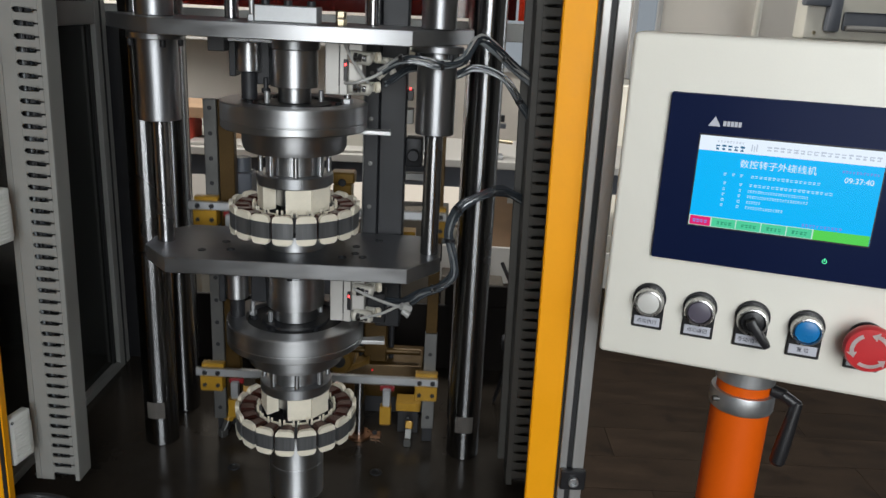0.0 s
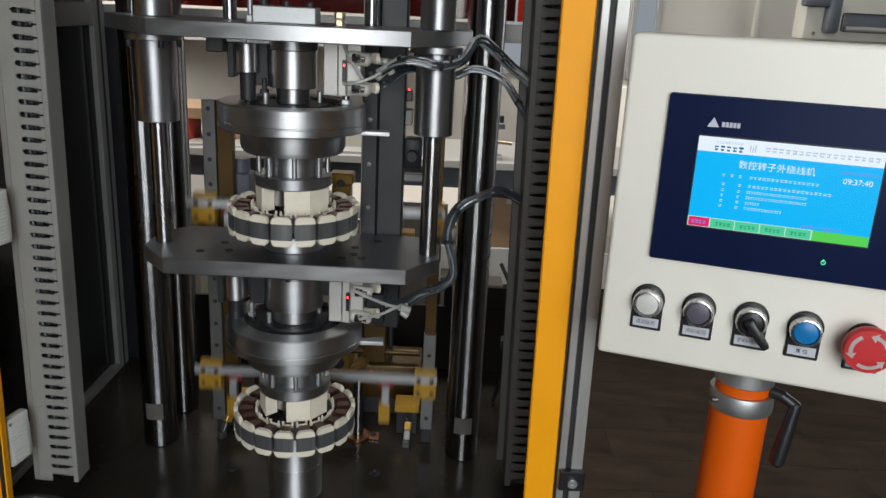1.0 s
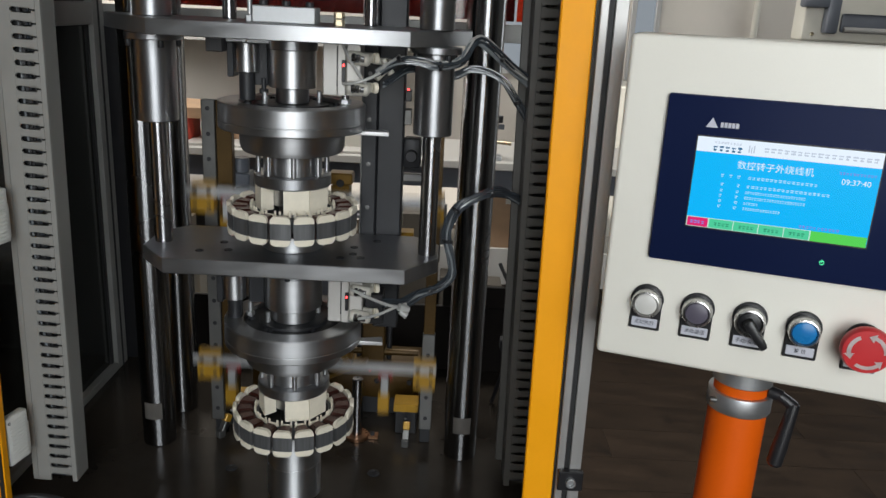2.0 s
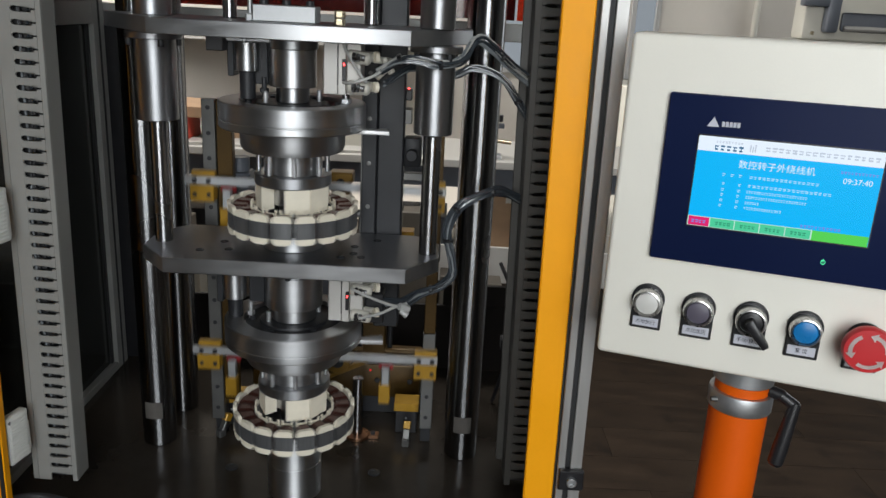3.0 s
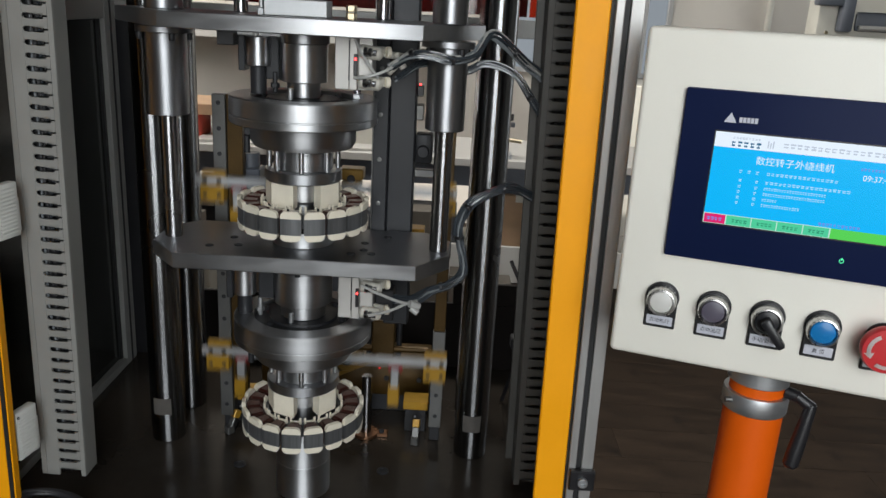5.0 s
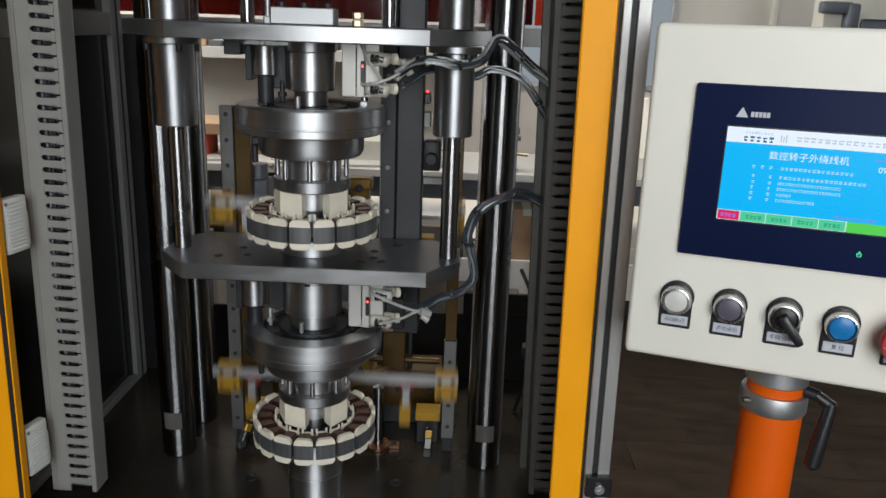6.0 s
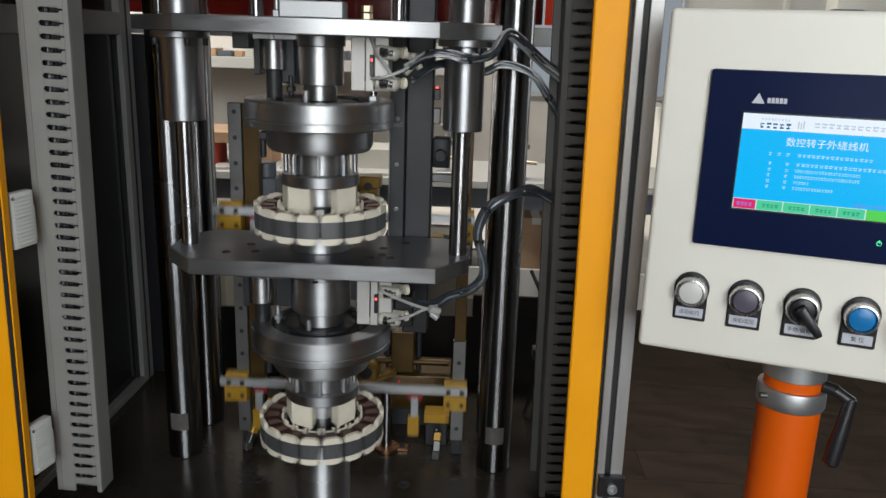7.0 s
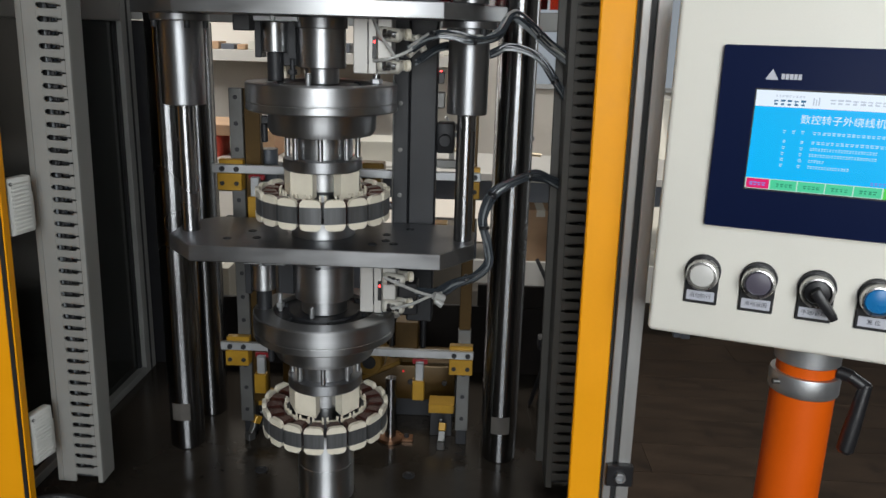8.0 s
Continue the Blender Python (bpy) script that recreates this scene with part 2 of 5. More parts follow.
def rodto(p, q, r, seg=16, bev=0.0):
    """A round bar from p to q."""
    p, q = Vector(p), Vector(q)
    d = q - p
    bm = cyl(r, 0, d.length, seg=seg, bev=bev or r * 0.12)
    bm.transform(Matrix.Translation(p) @ d.to_track_quat("Z", "Y").to_matrix().to_4x4())
    return bm


def tube(points, r, seg=10, steps=8):
    """A round hose through the points, on a smooth curve."""
    p = [Vector(v) for v in points]
    p = [p[0] * 2 - p[1], *p, p[-1] * 2 - p[-2]]
    line = []
    for i in range(1, len(p) - 2):
        for k in range(steps):
            t = k / steps
            a, b, c, d = p[i - 1:i + 3]
            line.append(0.5 * (2 * b + (c - a) * t + (2 * a - 5 * b + 4 * c - d) * t * t + (3 * b - a - 3 * c + d) * t ** 3))
    line.append(p[-2])
    bm = bmesh.new()
    rings = []
    up = Vector((0.3, 0.2, 1)).normalized()
    for i, v in enumerate(line):
        d = (line[min(i + 1, len(line) - 1)] - line[max(i - 1, 0)]).normalized()
        s = d.cross(up).normalized()
        up = s.cross(d).normalized()
        rings.append([bm.verts.new(v + r * (s * math.cos(2 * math.pi * k / seg) + up * math.sin(2 * math.pi * k / seg))) for k in range(seg)])
    for a, b in zip(rings, rings[1:]):
        for k in range(seg):
            bm.faces.new((a[k], a[(k + 1) % seg], b[(k + 1) % seg], b[k]))
    bm.faces.new(rings[0][::-1])
    bm.faces.new(rings[-1])
    return bm


def prism(poly, z0, z1, bev=0.001):
    """An upright plate with the plan poly, its edges broken."""
    bm = bmesh.new()
    lo = [bm.verts.new((x, y, z0)) for x, y in poly]
    hi = [bm.verts.new((x, y, z1)) for x, y in poly]
    bm.faces.new(lo[::-1])
    bm.faces.new(hi)
    n = len(poly)
    for i in range(n):
        bm.faces.new((lo[i], lo[(i + 1) % n], hi[(i + 1) % n], hi[i]))
    if bev:
        bmesh.ops.bevel(bm, geom=bm.edges[:], offset=bev, segments=1, affect="EDGES")
    return bm


def curved_tile(shape, r0, r1):
    """A tile bent about the z axis: shape in (degrees, z), from radius r0 to r1."""
    bm = bmesh.new()
    rows = []
    for r in (r0, r1):
        rows.append([bm.verts.new((r * math.cos(radians(a)), r * math.sin(radians(a)), z)) for a, z in shape])
    n = len(shape)
    bm.faces.new(rows[0])
    bm.faces.new(rows[1][::-1])
    for i in range(n):
        bm.faces.new((rows[0][i], rows[1][i], rows[1][(i + 1) % n], rows[0][(i + 1) % n]))
    bmesh.ops.triangulate(bm, faces=[f for f in bm.faces if len(f.verts) > 4])
    return bm


def arch(a, z0, z1, c, steps=4, flip=False):
    """The outline of a tile 2a degrees wide, rounded by c at its upper corners (lower ones when flipped); c in metres on a radius of 0.08."""
    ca = math.degrees(c / 0.08)
    pts = [(-a, z0), (-a / 3, z0), (a / 3, z0), (a, z0)]
    for k in range(steps + 1):
        t = math.pi / 2 * k / steps
        pts.append((a - ca + ca * math.cos(t), z1 - c + c * math.sin(t)))
    pts += [(a / 3, z1), (-a / 3, z1)]
    for k in range(steps + 1):
        t = math.pi / 2 * (1 + k / steps)
        pts.append((-a + ca + ca * math.cos(t), z1 - c + c * math.sin(t)))
    if flip:
        pts = [(u, z0 + z1 - z) for u, z in pts][::-1]
    return pts


def screw(x, y, z, r=0.0035, h=0.004, axis="Z", material=None, parent=None, name="screw", shared={}):
    """A socket-head screw, its hollow head proud of the face."""
    key = (r, h, material.name)
    if key not in shared:
        shared[key] = done(lathe([(0, h * 0.45), (r * 0.5, h * 0.45), (r * 0.55, h), (r * 0.86, h), (r, h * 0.85), (r, 0)], seg=16), "screw", material)
    ob = part(name, shared[key], None, parent)
    turn = {"Z": (0, 0, 0), "-Z": (180, 0, 0), "-Y": (90, 0, 0), "X": (0, 90, 0)}[axis]
    ob.matrix_basis = pose(x, y, z, *turn)
    return ob


def writing(text, size, material, m, parent, name="lettering"):
    """Words in the built-in font, turned to a mesh and laid at the pose m."""
    cu = bpy.data.curves.new("text", "FONT")
    cu.body, cu.size, cu.align_x, cu.align_y, cu.extrude = text, size, "CENTER", "CENTER", 0.00012
    tmp = new("tmp_text", cu)
    bpy.context.view_layer.update()
    me = bpy.data.meshes.new_from_object(tmp.evaluated_get(bpy.context.evaluated_depsgraph_get()))
    bpy.data.objects.remove(tmp)
    me.materials.clear()
    me.materials.append(material)
    ob = part(name, me, None, parent)
    ob.matrix_basis = m
    return ob


# ---------------------------------------------------------------- the hall
def structure(name, bm, material, label, category):
    return tagged(part(name, bm, material), label, category, kind="structure")


HX0, HX1, HY0, HY1, HZ = -3.6, 4.6, -3.6, 4.2, 3.6
hall_floor = structure("floor", box(HX0, HX1, HY0, HY1, -0.1, -0.004, 0), PLANK, "dark brown plank floor of the factory hall", "floor")
structure("wall_north", box(HX0, HX1, HY1, HY1 + 0.15, 0, HZ, 0), PAINTWALL, "plain beige painted factory wall", "wall")
# The ceiling's opening is added to hold the roof fill lamp.
structure("ceiling", join(box(HX0, HX1, HY0, 1.2, HZ, HZ + 0.1, 0), box(HX0, HX1, 1.9, HY1, HZ, HZ + 0.1, 0), box(HX0, -1.32, 1.2, 1.9, HZ, HZ + 0.1, 0), box(0.72, HX1, 1.2, 1.9, HZ, HZ + 0.1, 0)), CEIL, "plain grey ceiling of the hall, opened for an added lamp", "ceiling")


def wall_with_openings(name, along, at, a0, a1, holes, z0, z1):
    """A wall along x or y with openings right through it."""
    pieces, a = [], a0
    def piece(p, q, zl, zh):
        if q - p > 1e-4:
            pieces.append(box(p, q, at, at + 0.15, zl, zh, 0) if along == "x" else box(at, at + 0.15, p, q, zl, zh, 0))
    for h0, h1 in holes:
        piece(a, h0, 0, HZ)
        piece(h0, h1, 0, z0)
        piece(h0, h1, z1, HZ)
        a = h1
    piece(a, a1, 0, HZ)
    return structure(name, join(*pieces), SHADEWALL, "unseen grey hall wall with an opening", "wall")


wall_with_openings("wall_south", "x", HY0 - 0.15, HX0, HX1, [(-0.28, 0.48), (0.62, 1.38)], 0.95, 3.35)
# West and east openings exist only for the added fill lamps.
wall_with_openings("wall_west", "y", HX0 - 0.15, HY0, HY1, [(2.0, 3.8)], 1.35, 3.05)
wall_with_openings("wall_east", "y", HX1, HY0, HY1, [(2.0, 3.8)], 1.35, 3.05)


# ---------------------------------------------------------------- the machine's bed and columns
BEDZ = 0.738
AX, AY = 0.004, -0.015
bed = thing("machine_bed", "dark oily steel bed plate of the winding machine", "machine bed", kind="structure")
part("bed_plate", box(-0.43, 0.345, -0.30, 0.42, BEDZ - 0.03, BEDZ, 0.002), BED, bed)
part("bed_cabinet", box(-0.42, 0.335, -0.29, 0.38, 0.0, BEDZ - 0.034, 0.003), GREYENAMEL, bed)
for hx, hy in ((-0.098, 0.028), (0.113, 0.032), (-0.12, -0.16), (0.16, -0.14)):
    screw(hx, hy, BEDZ, 0.009, 0.0022, "Z", BLACKOX, bed, "bed_screw")


def column(x, y, patched):
    c = thing("guide_column", "thick polished hard-chrome guide column standing on the bed", "column", "machine columns")
    part("shaft", cyl(0.025, BEDZ, 1.95, x, y, 64, 0.0015), CHROME, c)
    # Dull brown band across the front of the shaft, low down.
    if patched:
        a = [math.radians(d) for d in range(-122, -52, 7)]
        bm = bmesh.new()
        lo = [bm.verts.new((x + 0.0254 * math.cos(t), y + 0.0254 * math.sin(t), 0.785)) for t in a]
        hi = [bm.verts.new((x + 0.0254 * math.cos(t), y + 0.0254 * math.sin(t), 0.812)) for t in a]
        for i in range(len(a) - 1):
            bm.faces.new((lo[i], lo[i + 1], hi[i + 1], hi[i]))
        bmesh.ops.solidify(bm, geom=bm.faces[:], thickness=0.0003)
        part("patch", bm, PATCH_BROWN, c, "dull brown patch round the shaft")
    return c


column(-0.228, 0.100, True)
column(0.242, 0.102, True)
column(-0.228, 0.208, False)
column(0.242, 0.210, False)

# plates
top = thing("upper_plate", "thick ground steel mounting plate with chamfered corners", "steel plate")
part("plate", prism([(-0.143, -0.098), (0.151, -0.098), (0.222, 0.035), (0.222, 0.066), (-0.255, 0.066), (-0.250, 0.049)], 1.363, 1.381), GROUND_STEEL, top)
part("block", box(-0.032, 0.040, -0.066, -0.03, 1.3814, 1.400, 0.001), ZINC, top, "plain grey steel clamp block")
for sx, sy in ((-0.022, -0.05), (0.03, -0.045), (0.004, -0.05)):
    screw(sx, sy, 1.400, 0.005, 0.006, "Z", BLACKOX, top)
part("nut", join(cyl(0.0065, 1.381, 1.3885, 0.066, -0.055, 6), cyl(0.0065, 1.3895, 1.397, 0.066, -0.055, 6)), BRASS, top, "pale brass jam nuts")
part("nut", join(cyl(0.0055, 1.381, 1.389, -0.037, -0.055, 6), cyl(0.003, 1.389, 1.41, -0.037, -0.055, 12)), ZINC, top)
part("black_stop", box(-0.091, -0.071, -0.05, -0.03, 1.345, 1.3626, 0.001), BLACKPLASTIC, top, "small black plastic stop under the plate")

mid = thing("middle_plate", "blued steel plate with chamfered corners and screw holes", "steel plate")
MIDP = [(-0.140, -0.094), (0.154, -0.094), (0.193, -0.040), (0.193, 0.020), (0.160, 0.055), (-0.150, 0.055), (-0.181, 0.020), (-0.181, -0.045)]
mid_plate = part("plate", prism(MIDP, 1.083, 1.1025), BLUED, mid)
mid_plate.data.materials.append(GROUND_STEEL)
# Top face takes the darker steel, every other face the paler one.
for f in mid_plate.data.polygons:
    f.material_index = 0 if f.normal.z > 0.9 else 1
for hx, hy in ((-0.071, -0.05), (-0.105, -0.058), (-0.085, -0.018), (0.085, -0.042), (0.071, -0.06), (0.096, -0.056), (0.083, -0.012), (-0.06, 0.03), (0.11, 0.02)):
    screw(hx, hy, 1.1024, 0.0052, 0.0012, "Z", BLACKOX, mid, "countersunk_screw")


def guide_rod(x, y, r, rs, zs):
    g = thing("guide_rod", "polished guide rod with a turned steel bushing", "guide rod", "guide rods")
    part("rod", cyl(r, 1.1025, 1.345, x, y), CHROME_BRIGHT, g)
    part("bushing", lathe([(r, zs), (rs - 0.001, zs), (rs, zs + 0.001), (rs, 1.354), (r, 1.354)], x, y, 56), TURNED_DARK, g, "brushed steel bushing")
    part("flange", cyl(rs + 0.008, 1.3545, 1.3625, x, y, 56), TURNED_DARK, g)
    for k in range(4):
        a = radians(35 + 90 * k)
        screw(x + (rs + 0.004) * math.cos(a), y + (rs + 0.004) * math.sin(a), 1.354, 0.0035, 0.008, "-Z", BLACKOX, g)
    part("upper_bushing", cyl(rs - 0.003, 1.3815, 1.60, x, y, 56), TURNED_DARK, g)
    return g


guide_rod(-0.161, -0.023, 0.0108, 0.0255, 1.258)
guide_rod(0.178, -0.024, 0.0112, 0.0238, 1.257)
for px, py in ((-0.075, 0.0), (0.097, 0.0)):
    p = thing("tie_rod", "thin polished steel rod above the plate", "rod", "tie rods")
    part("rod", cyl(0.0085, 1.3814, 1.75, px, py, 32), CHROME_BRIGHT, p)

# rear pillar with its linear rail
pil = thing("rear_pillar", "dark steel pillar with a linear rail", "pillar")
part("pillar", box(0.103, 0.1385, 0.060, 0.092, 0.962, 1.9, 0.002), BLACKOX, pil)
part("rail", box(0.0825, 0.1028, 0.057, 0.080, 0.99, 1.9, 0.0015), BLACKOX, pil, "dark linear rail")
part("rail_edge", box(0.0815, 0.0833, 0.0562, 0.060, 0.99, 1.9, 0.0004), DULLZINC, pil)
for k in range(8):
    screw(0.092, 0.0568, 1.02 + 0.06 * k, 0.003, 0.001, "-Y", DULLZINC, pil, "rail_screw")
part("sensor", box(0.1387, 0.147, 0.062, 0.08, 1.286, 1.30, 0.001), BLACKPLASTIC, pil)
part("stop_block", box(0.1387, 0.1480, 0.060, 0.082, 1.255, 1.275, 0.001), DULLZINC, pil, "small grey stop block")
part("motor", join(box(0.1387, 0.162, 0.064, 0.092, 1.196, 1.236, 0.003, 2), rodto((0.150, 0.050, 1.214), (0.150, 0.064, 1.214), 0.008, 20)), BLACKOX, pil, "small black motor")
part("motor_arm", box(0.1387, 0.170, 0.070, 0.080, 1.176, 1.187, 0.001), DULLZINC, pil)
part("sensor_light", box(0.1415, 0.1438, 0.0605, 0.0622, 1.3005, 1.303, 0.0004), LED_RED, pil, "small red dot of light")


# ---------------------------------------------------------------- spindles
def spindle_support(dz, plate, r):
    """The bearing housing that hangs from the plate and carries a winding head."""
    s = thing("spindle_housing", "turned steel bearing housing under the plate", "spindle housing", "spindle housings")
    part("cap", cyl(r + 0.0022, 1.350 + dz, plate - 0.0004, AX, AY, 56), TURNED_DARK, s)
    if dz < 0:
        part("mounting_ring", cyl(r + 0.0082, 1.3545 + dz, plate - 0.0006, AX, AY, 56), TURNED_DARK, s)
        for k in range(6):
            a = radians(60 * k - 150)
            screw(AX + (r + 0.003) * math.cos(a), AY + (r + 0.003) * math.sin(a), 1.3545 + dz, 0.0035, 0.004, "-Z", BLACKOX, s)
    part("housing", cyl(r, 1.305 + dz, 1.350 + dz, AX, AY, 56), TURNED, s)
    part("shaft", cyl(r - 0.0085, 1.2865 + dz, 1.305 + dz, AX, AY, 48), TURNED, s)
    part("side_block", box(AX - r - 0.0205, AX - r - 0.0003, AY - 0.005, AY + 0.02, 1.306 + dz, plate - 0.001, 0.001), BLACKOX, s)
    return s


spindle_support(0.0, 1.363, 0.0288)
spindle_support(-0.284, 1.083, 0.0375)


def winding_head(dz):
    """The turning head: flange, collar, pins, clamp ring, jaws and the trip flag. Its own origin lies on the axis."""
    h = thing("winding_spindle", "turned steel winding spindle with flange and cream jaws", "spindle", "winding spindles")
    zl = 1.288 + dz
    part("flange", lathe([(0.0, 1.279 + dz), (0.064, 1.279 + dz), (0.065, zl), (0.0885, zl), (0.090, zl - 0.0015), (0.090, 1.2672 + dz), (0.0893, 1.2664 + dz), (0.0893, 1.2656 + dz), (0.090, 1.2648 + dz), (0.090, 1.2575 + dz), (0.0885, 1.256 + dz), (0.0, 1.256 + dz)], seg=96), TURNED, h)
    part("recess_ring", lathe([(0.0, 1.2792 + dz), (0.063, 1.2792 + dz), (0.063, 1.283 + dz), (0.045, 1.283 + dz), (0.044, 1.286 + dz), (0.0, 1.286 + dz)], seg=64), BLACKOX, h, "black ring sunk in the flange")
    part("collar", lathe([(0.0, 1.2559 + dz), (0.0650, 1.2559 + dz), (0.0648, 1.2345 + dz), (0.0618, 1.2285 + dz), (0.0605, 1.2275 + dz), (0.0, 1.227 + dz)], seg=72), SATIN, h)
    part("neck", cyl(0.0365, 1.199 + dz, 1.2268 + dz, seg=48), TURNED, h)
    pin = done(cyl(0.0032, 1.1992 + dz, 1.2268 + dz, seg=16), "pin", TURNED)
    for k in range(8):
        a = radians(45 * k + 12)
        o = part("pin", pin, None, h)
        o.matrix_basis = pose(0.0425 * math.cos(a), 0.0425 * math.sin(a), 0)
    part("clamp_ring", lathe([(0.03, 1.1988 + dz), (0.047, 1.1988 + dz), (0.048, 1.198 + dz), (0.048, 1.186 + dz), (0.0465, 1.1845 + dz), (0.03, 1.1845 + dz)], seg=72), TURNED_DARK, h)
    part("arbor", lathe([(0.0, 1.186 + dz), (0.0285, 1.186 + dz), (0.0285, 1.160 + dz), (0.018, 1.154 + dz), (0.018, 1.12 + dz), (0.0, 1.12 + dz)], seg=48), TURNED, h)
    for k in range(3):
        for e in (40, 80):
            m = radians(120 * k + e + 126)
            bm = curved_tile([(-19.4, 1.1545 + dz), (-7, 1.1545 + dz), (7, 1.1545 + dz), (19.4, 1.1545 + dz), (19.4, 1.1842 + dz), (7, 1.1842 + dz), (-7, 1.1842 + dz), (-19.4, 1.1842 + dz)], 0.029, 0.0455)
            for v in bm.verts:
                if math.hypot(v.co.x, v.co.y) > 0.04:
                    f = 0.0445 / max(v.co.x, 0.03)
                    v.co.x, v.co.y = v.co.x * f, v.co.y * f
            bm.transform(Matrix.Rotation(m, 4, "Z"))
            part("jaw", bm, CREAM, h, "cream nylon clamping jaw")
    for k in range(6):
        a = radians(60 * k + 8)
        screw(0.054 * math.cos(a), 0.054 * math.sin(a), 1.283 + dz, 0.0042, 0.004, "Z", BLACKOX, h)
    for k in range(2):
        a = radians(180 * k + 215)
        part("stud", cyl(0.0032, 1.283 + dz, 1.300 + dz, 0.036 * math.cos(a), 0.036 * math.sin(a), 12), ZINC, h)
    flag = box(0.058, 0.119, -0.013, 0.006, 1.2500 + dz, 1.2552 + dz, 0.0006)
    for v in flag.verts:
        if v.co.x < 0.08:
            v.co.y = v.co.y * 0.3 - 0.004
    flag.transform(Matrix.Rotation(radians(7), 4, "Z"))
    part("trip_flag", flag, FLAGSTEEL, h, "bright metal trip flag")
    lug = join(cyl(0.004, 1.216 + dz, 1.238 + dz, 0.069, 0, 16), box(0.055, 0.072, -0.005, 0.005, 1.238 + dz, 1.2475 + dz, 0.001))
    lug.transform(Matrix.Rotation(radians(150), 4, "Z"))
    part("lug", lug, BLACKOX, h)
    h.matrix_basis = pose(AX, AY, 0)
    return h


def stator(dz):
    """A motor stator of eighteen poles with cream bobbins and brown enamelled coils."""
    s = thing("motor_stator", "motor stator, cream bobbins with copper coils, half wound", "stator", "stators being wound")
    z0, z1 = 1.1325 + dz, 1.1525 + dz
    part("core_ring", lathe([(0.047, z0 + 0.001), (0.054, z0 + 0.001), (0.054, z1 - 0.001), (0.047, z1 - 0.001), (0.047, z0 + 0.001)], seg=72), LAMINATION, s)
    shoe = done(curved_tile([(-8.85, z0), (-3, z0), (3, z0), (8.85, z0), (8.85, z1), (3, z1), (-3, z1), (-8.85, z1)], 0.0770, 0.0818), "pole_shoe", LAMINATION)
    up = curved_tile(arch(8.6, z1, z1 + 0.0088, 0.0064), 0.0772, 0.0824)
    dn = curved_tile(arch(8.6, z0 - 0.0076, z0, 0.0062, flip=True), 0.0772, 0.0824)
    inner = []
    for sg in (-1, 1):
        b = box(0.0515, 0.0535, sg * 0.0062 - 0.0014, sg * 0.0062 + 0.0014, z1 - 0.001, z1 + 0.0085, 0.0005)
        inner.append(b)
    inner.append(box(0.0505, 0.0535, -0.0075, 0.0075, z1 - 0.001, z1 + 0.0035, 0.0006))
    bobbin = done(up, "bobbin", CREAM)
    bobbin_low = done(dn, "lower_bobbin", CREAM)
    prongs = done(join(*inner), "inner_flange", CREAM)
    cb = box(0.0545, 0.0768, -1.0, 1.0, z0 - 0.0045, z1 + 0.0055, 0)
    for v in cb.verts:
        v.co.y *= 0.0080 if v.co.x < 0.06 else 0.0112
        if v.co.x < 0.06 and v.co.z > z1:
            v.co.z -= 0.0012
    bmesh.ops.bevel(cb, geom=cb.edges[:], offset=0.003, segments=3, affect="EDGES")
    coil = done(cb, "coil", COPPER)
    for k in range(18):
        m = pose(0, 0, 0, 0, 0, 20 * k - 90)
        part("pole_shoe", shoe, None, s).matrix_basis = m
        part("bobbin", bobbin, None, s).matrix_basis = m
        part("lower_bobbin", bobbin_low, None, s).matrix_basis = m
        part("inner_flange", prongs, None, s).matrix_basis = m
        part("coil", coil, None, s).matrix_basis = m
    s.matrix_basis = pose(AX, AY, 0)
    return s


HEADS = [winding_head(0.0), winding_head(-0.284)]
STATORS = [stator(0.0), stator(-0.286)]

seat = thing("stator_seat", "turned steel seat under the stator", "seat")
part("seat_ring", cyl(0.0395, 1.1027, 1.1245, AX, AY, 56), TURNED, seat)
part("bore", cyl(0.047, 1.1245, 1.134, AX, AY, 56), BLACKOX, seat)
post = thing("spindle_post", "turned steel spindle post standing on the bed", "spindle post")
part("post", lathe([(0.0, 0.8435), (0.036, 0.8435), (0.0372, 0.842), (0.0372, 0.789), (0.0366, 0.7885), (0.0366, 0.7875), (0.0372, 0.787), (0.0372, BEDZ + 0.012), (0.0372, BEDZ), (0, BEDZ)], AX, AY, 64), POSTSTEEL, post)
part("hub", cyl(0.047, 0.8436, 0.848, AX, AY, 56), BLACKOX, post)
# A proud black disc stands for the dark of the grub hole.
part("grub_dark_disc", rodto((AX, AY - 0.0360, 0.818), (AX, AY - 0.0378, 0.818), 0.0035), BLACKOX, post)


# ---------------------------------------------------------------- winding carriages: brackets, bars and needles, two levels on the same rails
def upright(x, tall):
    u = thing("slide_upright", "grey slotted slide bar with an ochre cover plate", "slide bar", "carriage slides")
    split = tall if x < 0 else 0.93
    part("bar", box(x - 0.0095, x + 0.0095, 0.116, 0.128, 0.768, split, 0.0008), DULLZINC, u)
    if split < tall:
        part("upper_bar", box(x - 0.0085, x + 0.0085, 0.117, 0.127, split, tall, 0.0008), BRASSY, u, "brown upper slide bar")
    sg = 1 if x < 0 else -1
    if sg > 0:
        part("cover", box(x + sg * 0.010 - (0 if sg > 0 else 0.009), x + sg * 0.010 + (0.022 if sg > 0 else 0), 0.120, 0.135, 0.80, tall, 0.0008), BRASSY, u, "ochre cover plate beside the bar")
    part("foot", box(x - 0.008, x + 0.008, 0.1284, 0.150, BEDZ, 0.80, 0.001), BLACKOX, u)
    z = BEDZ + 0.05
    while z < split - 0.01:
        screw(x, 0.1159, z, 0.0032, 0.0006, "-Y", BLACKOX, u, "slot_screw")
        z += 0.036
    return u


upright(-0.141, 1.268)
upright(0.185, 1.268)


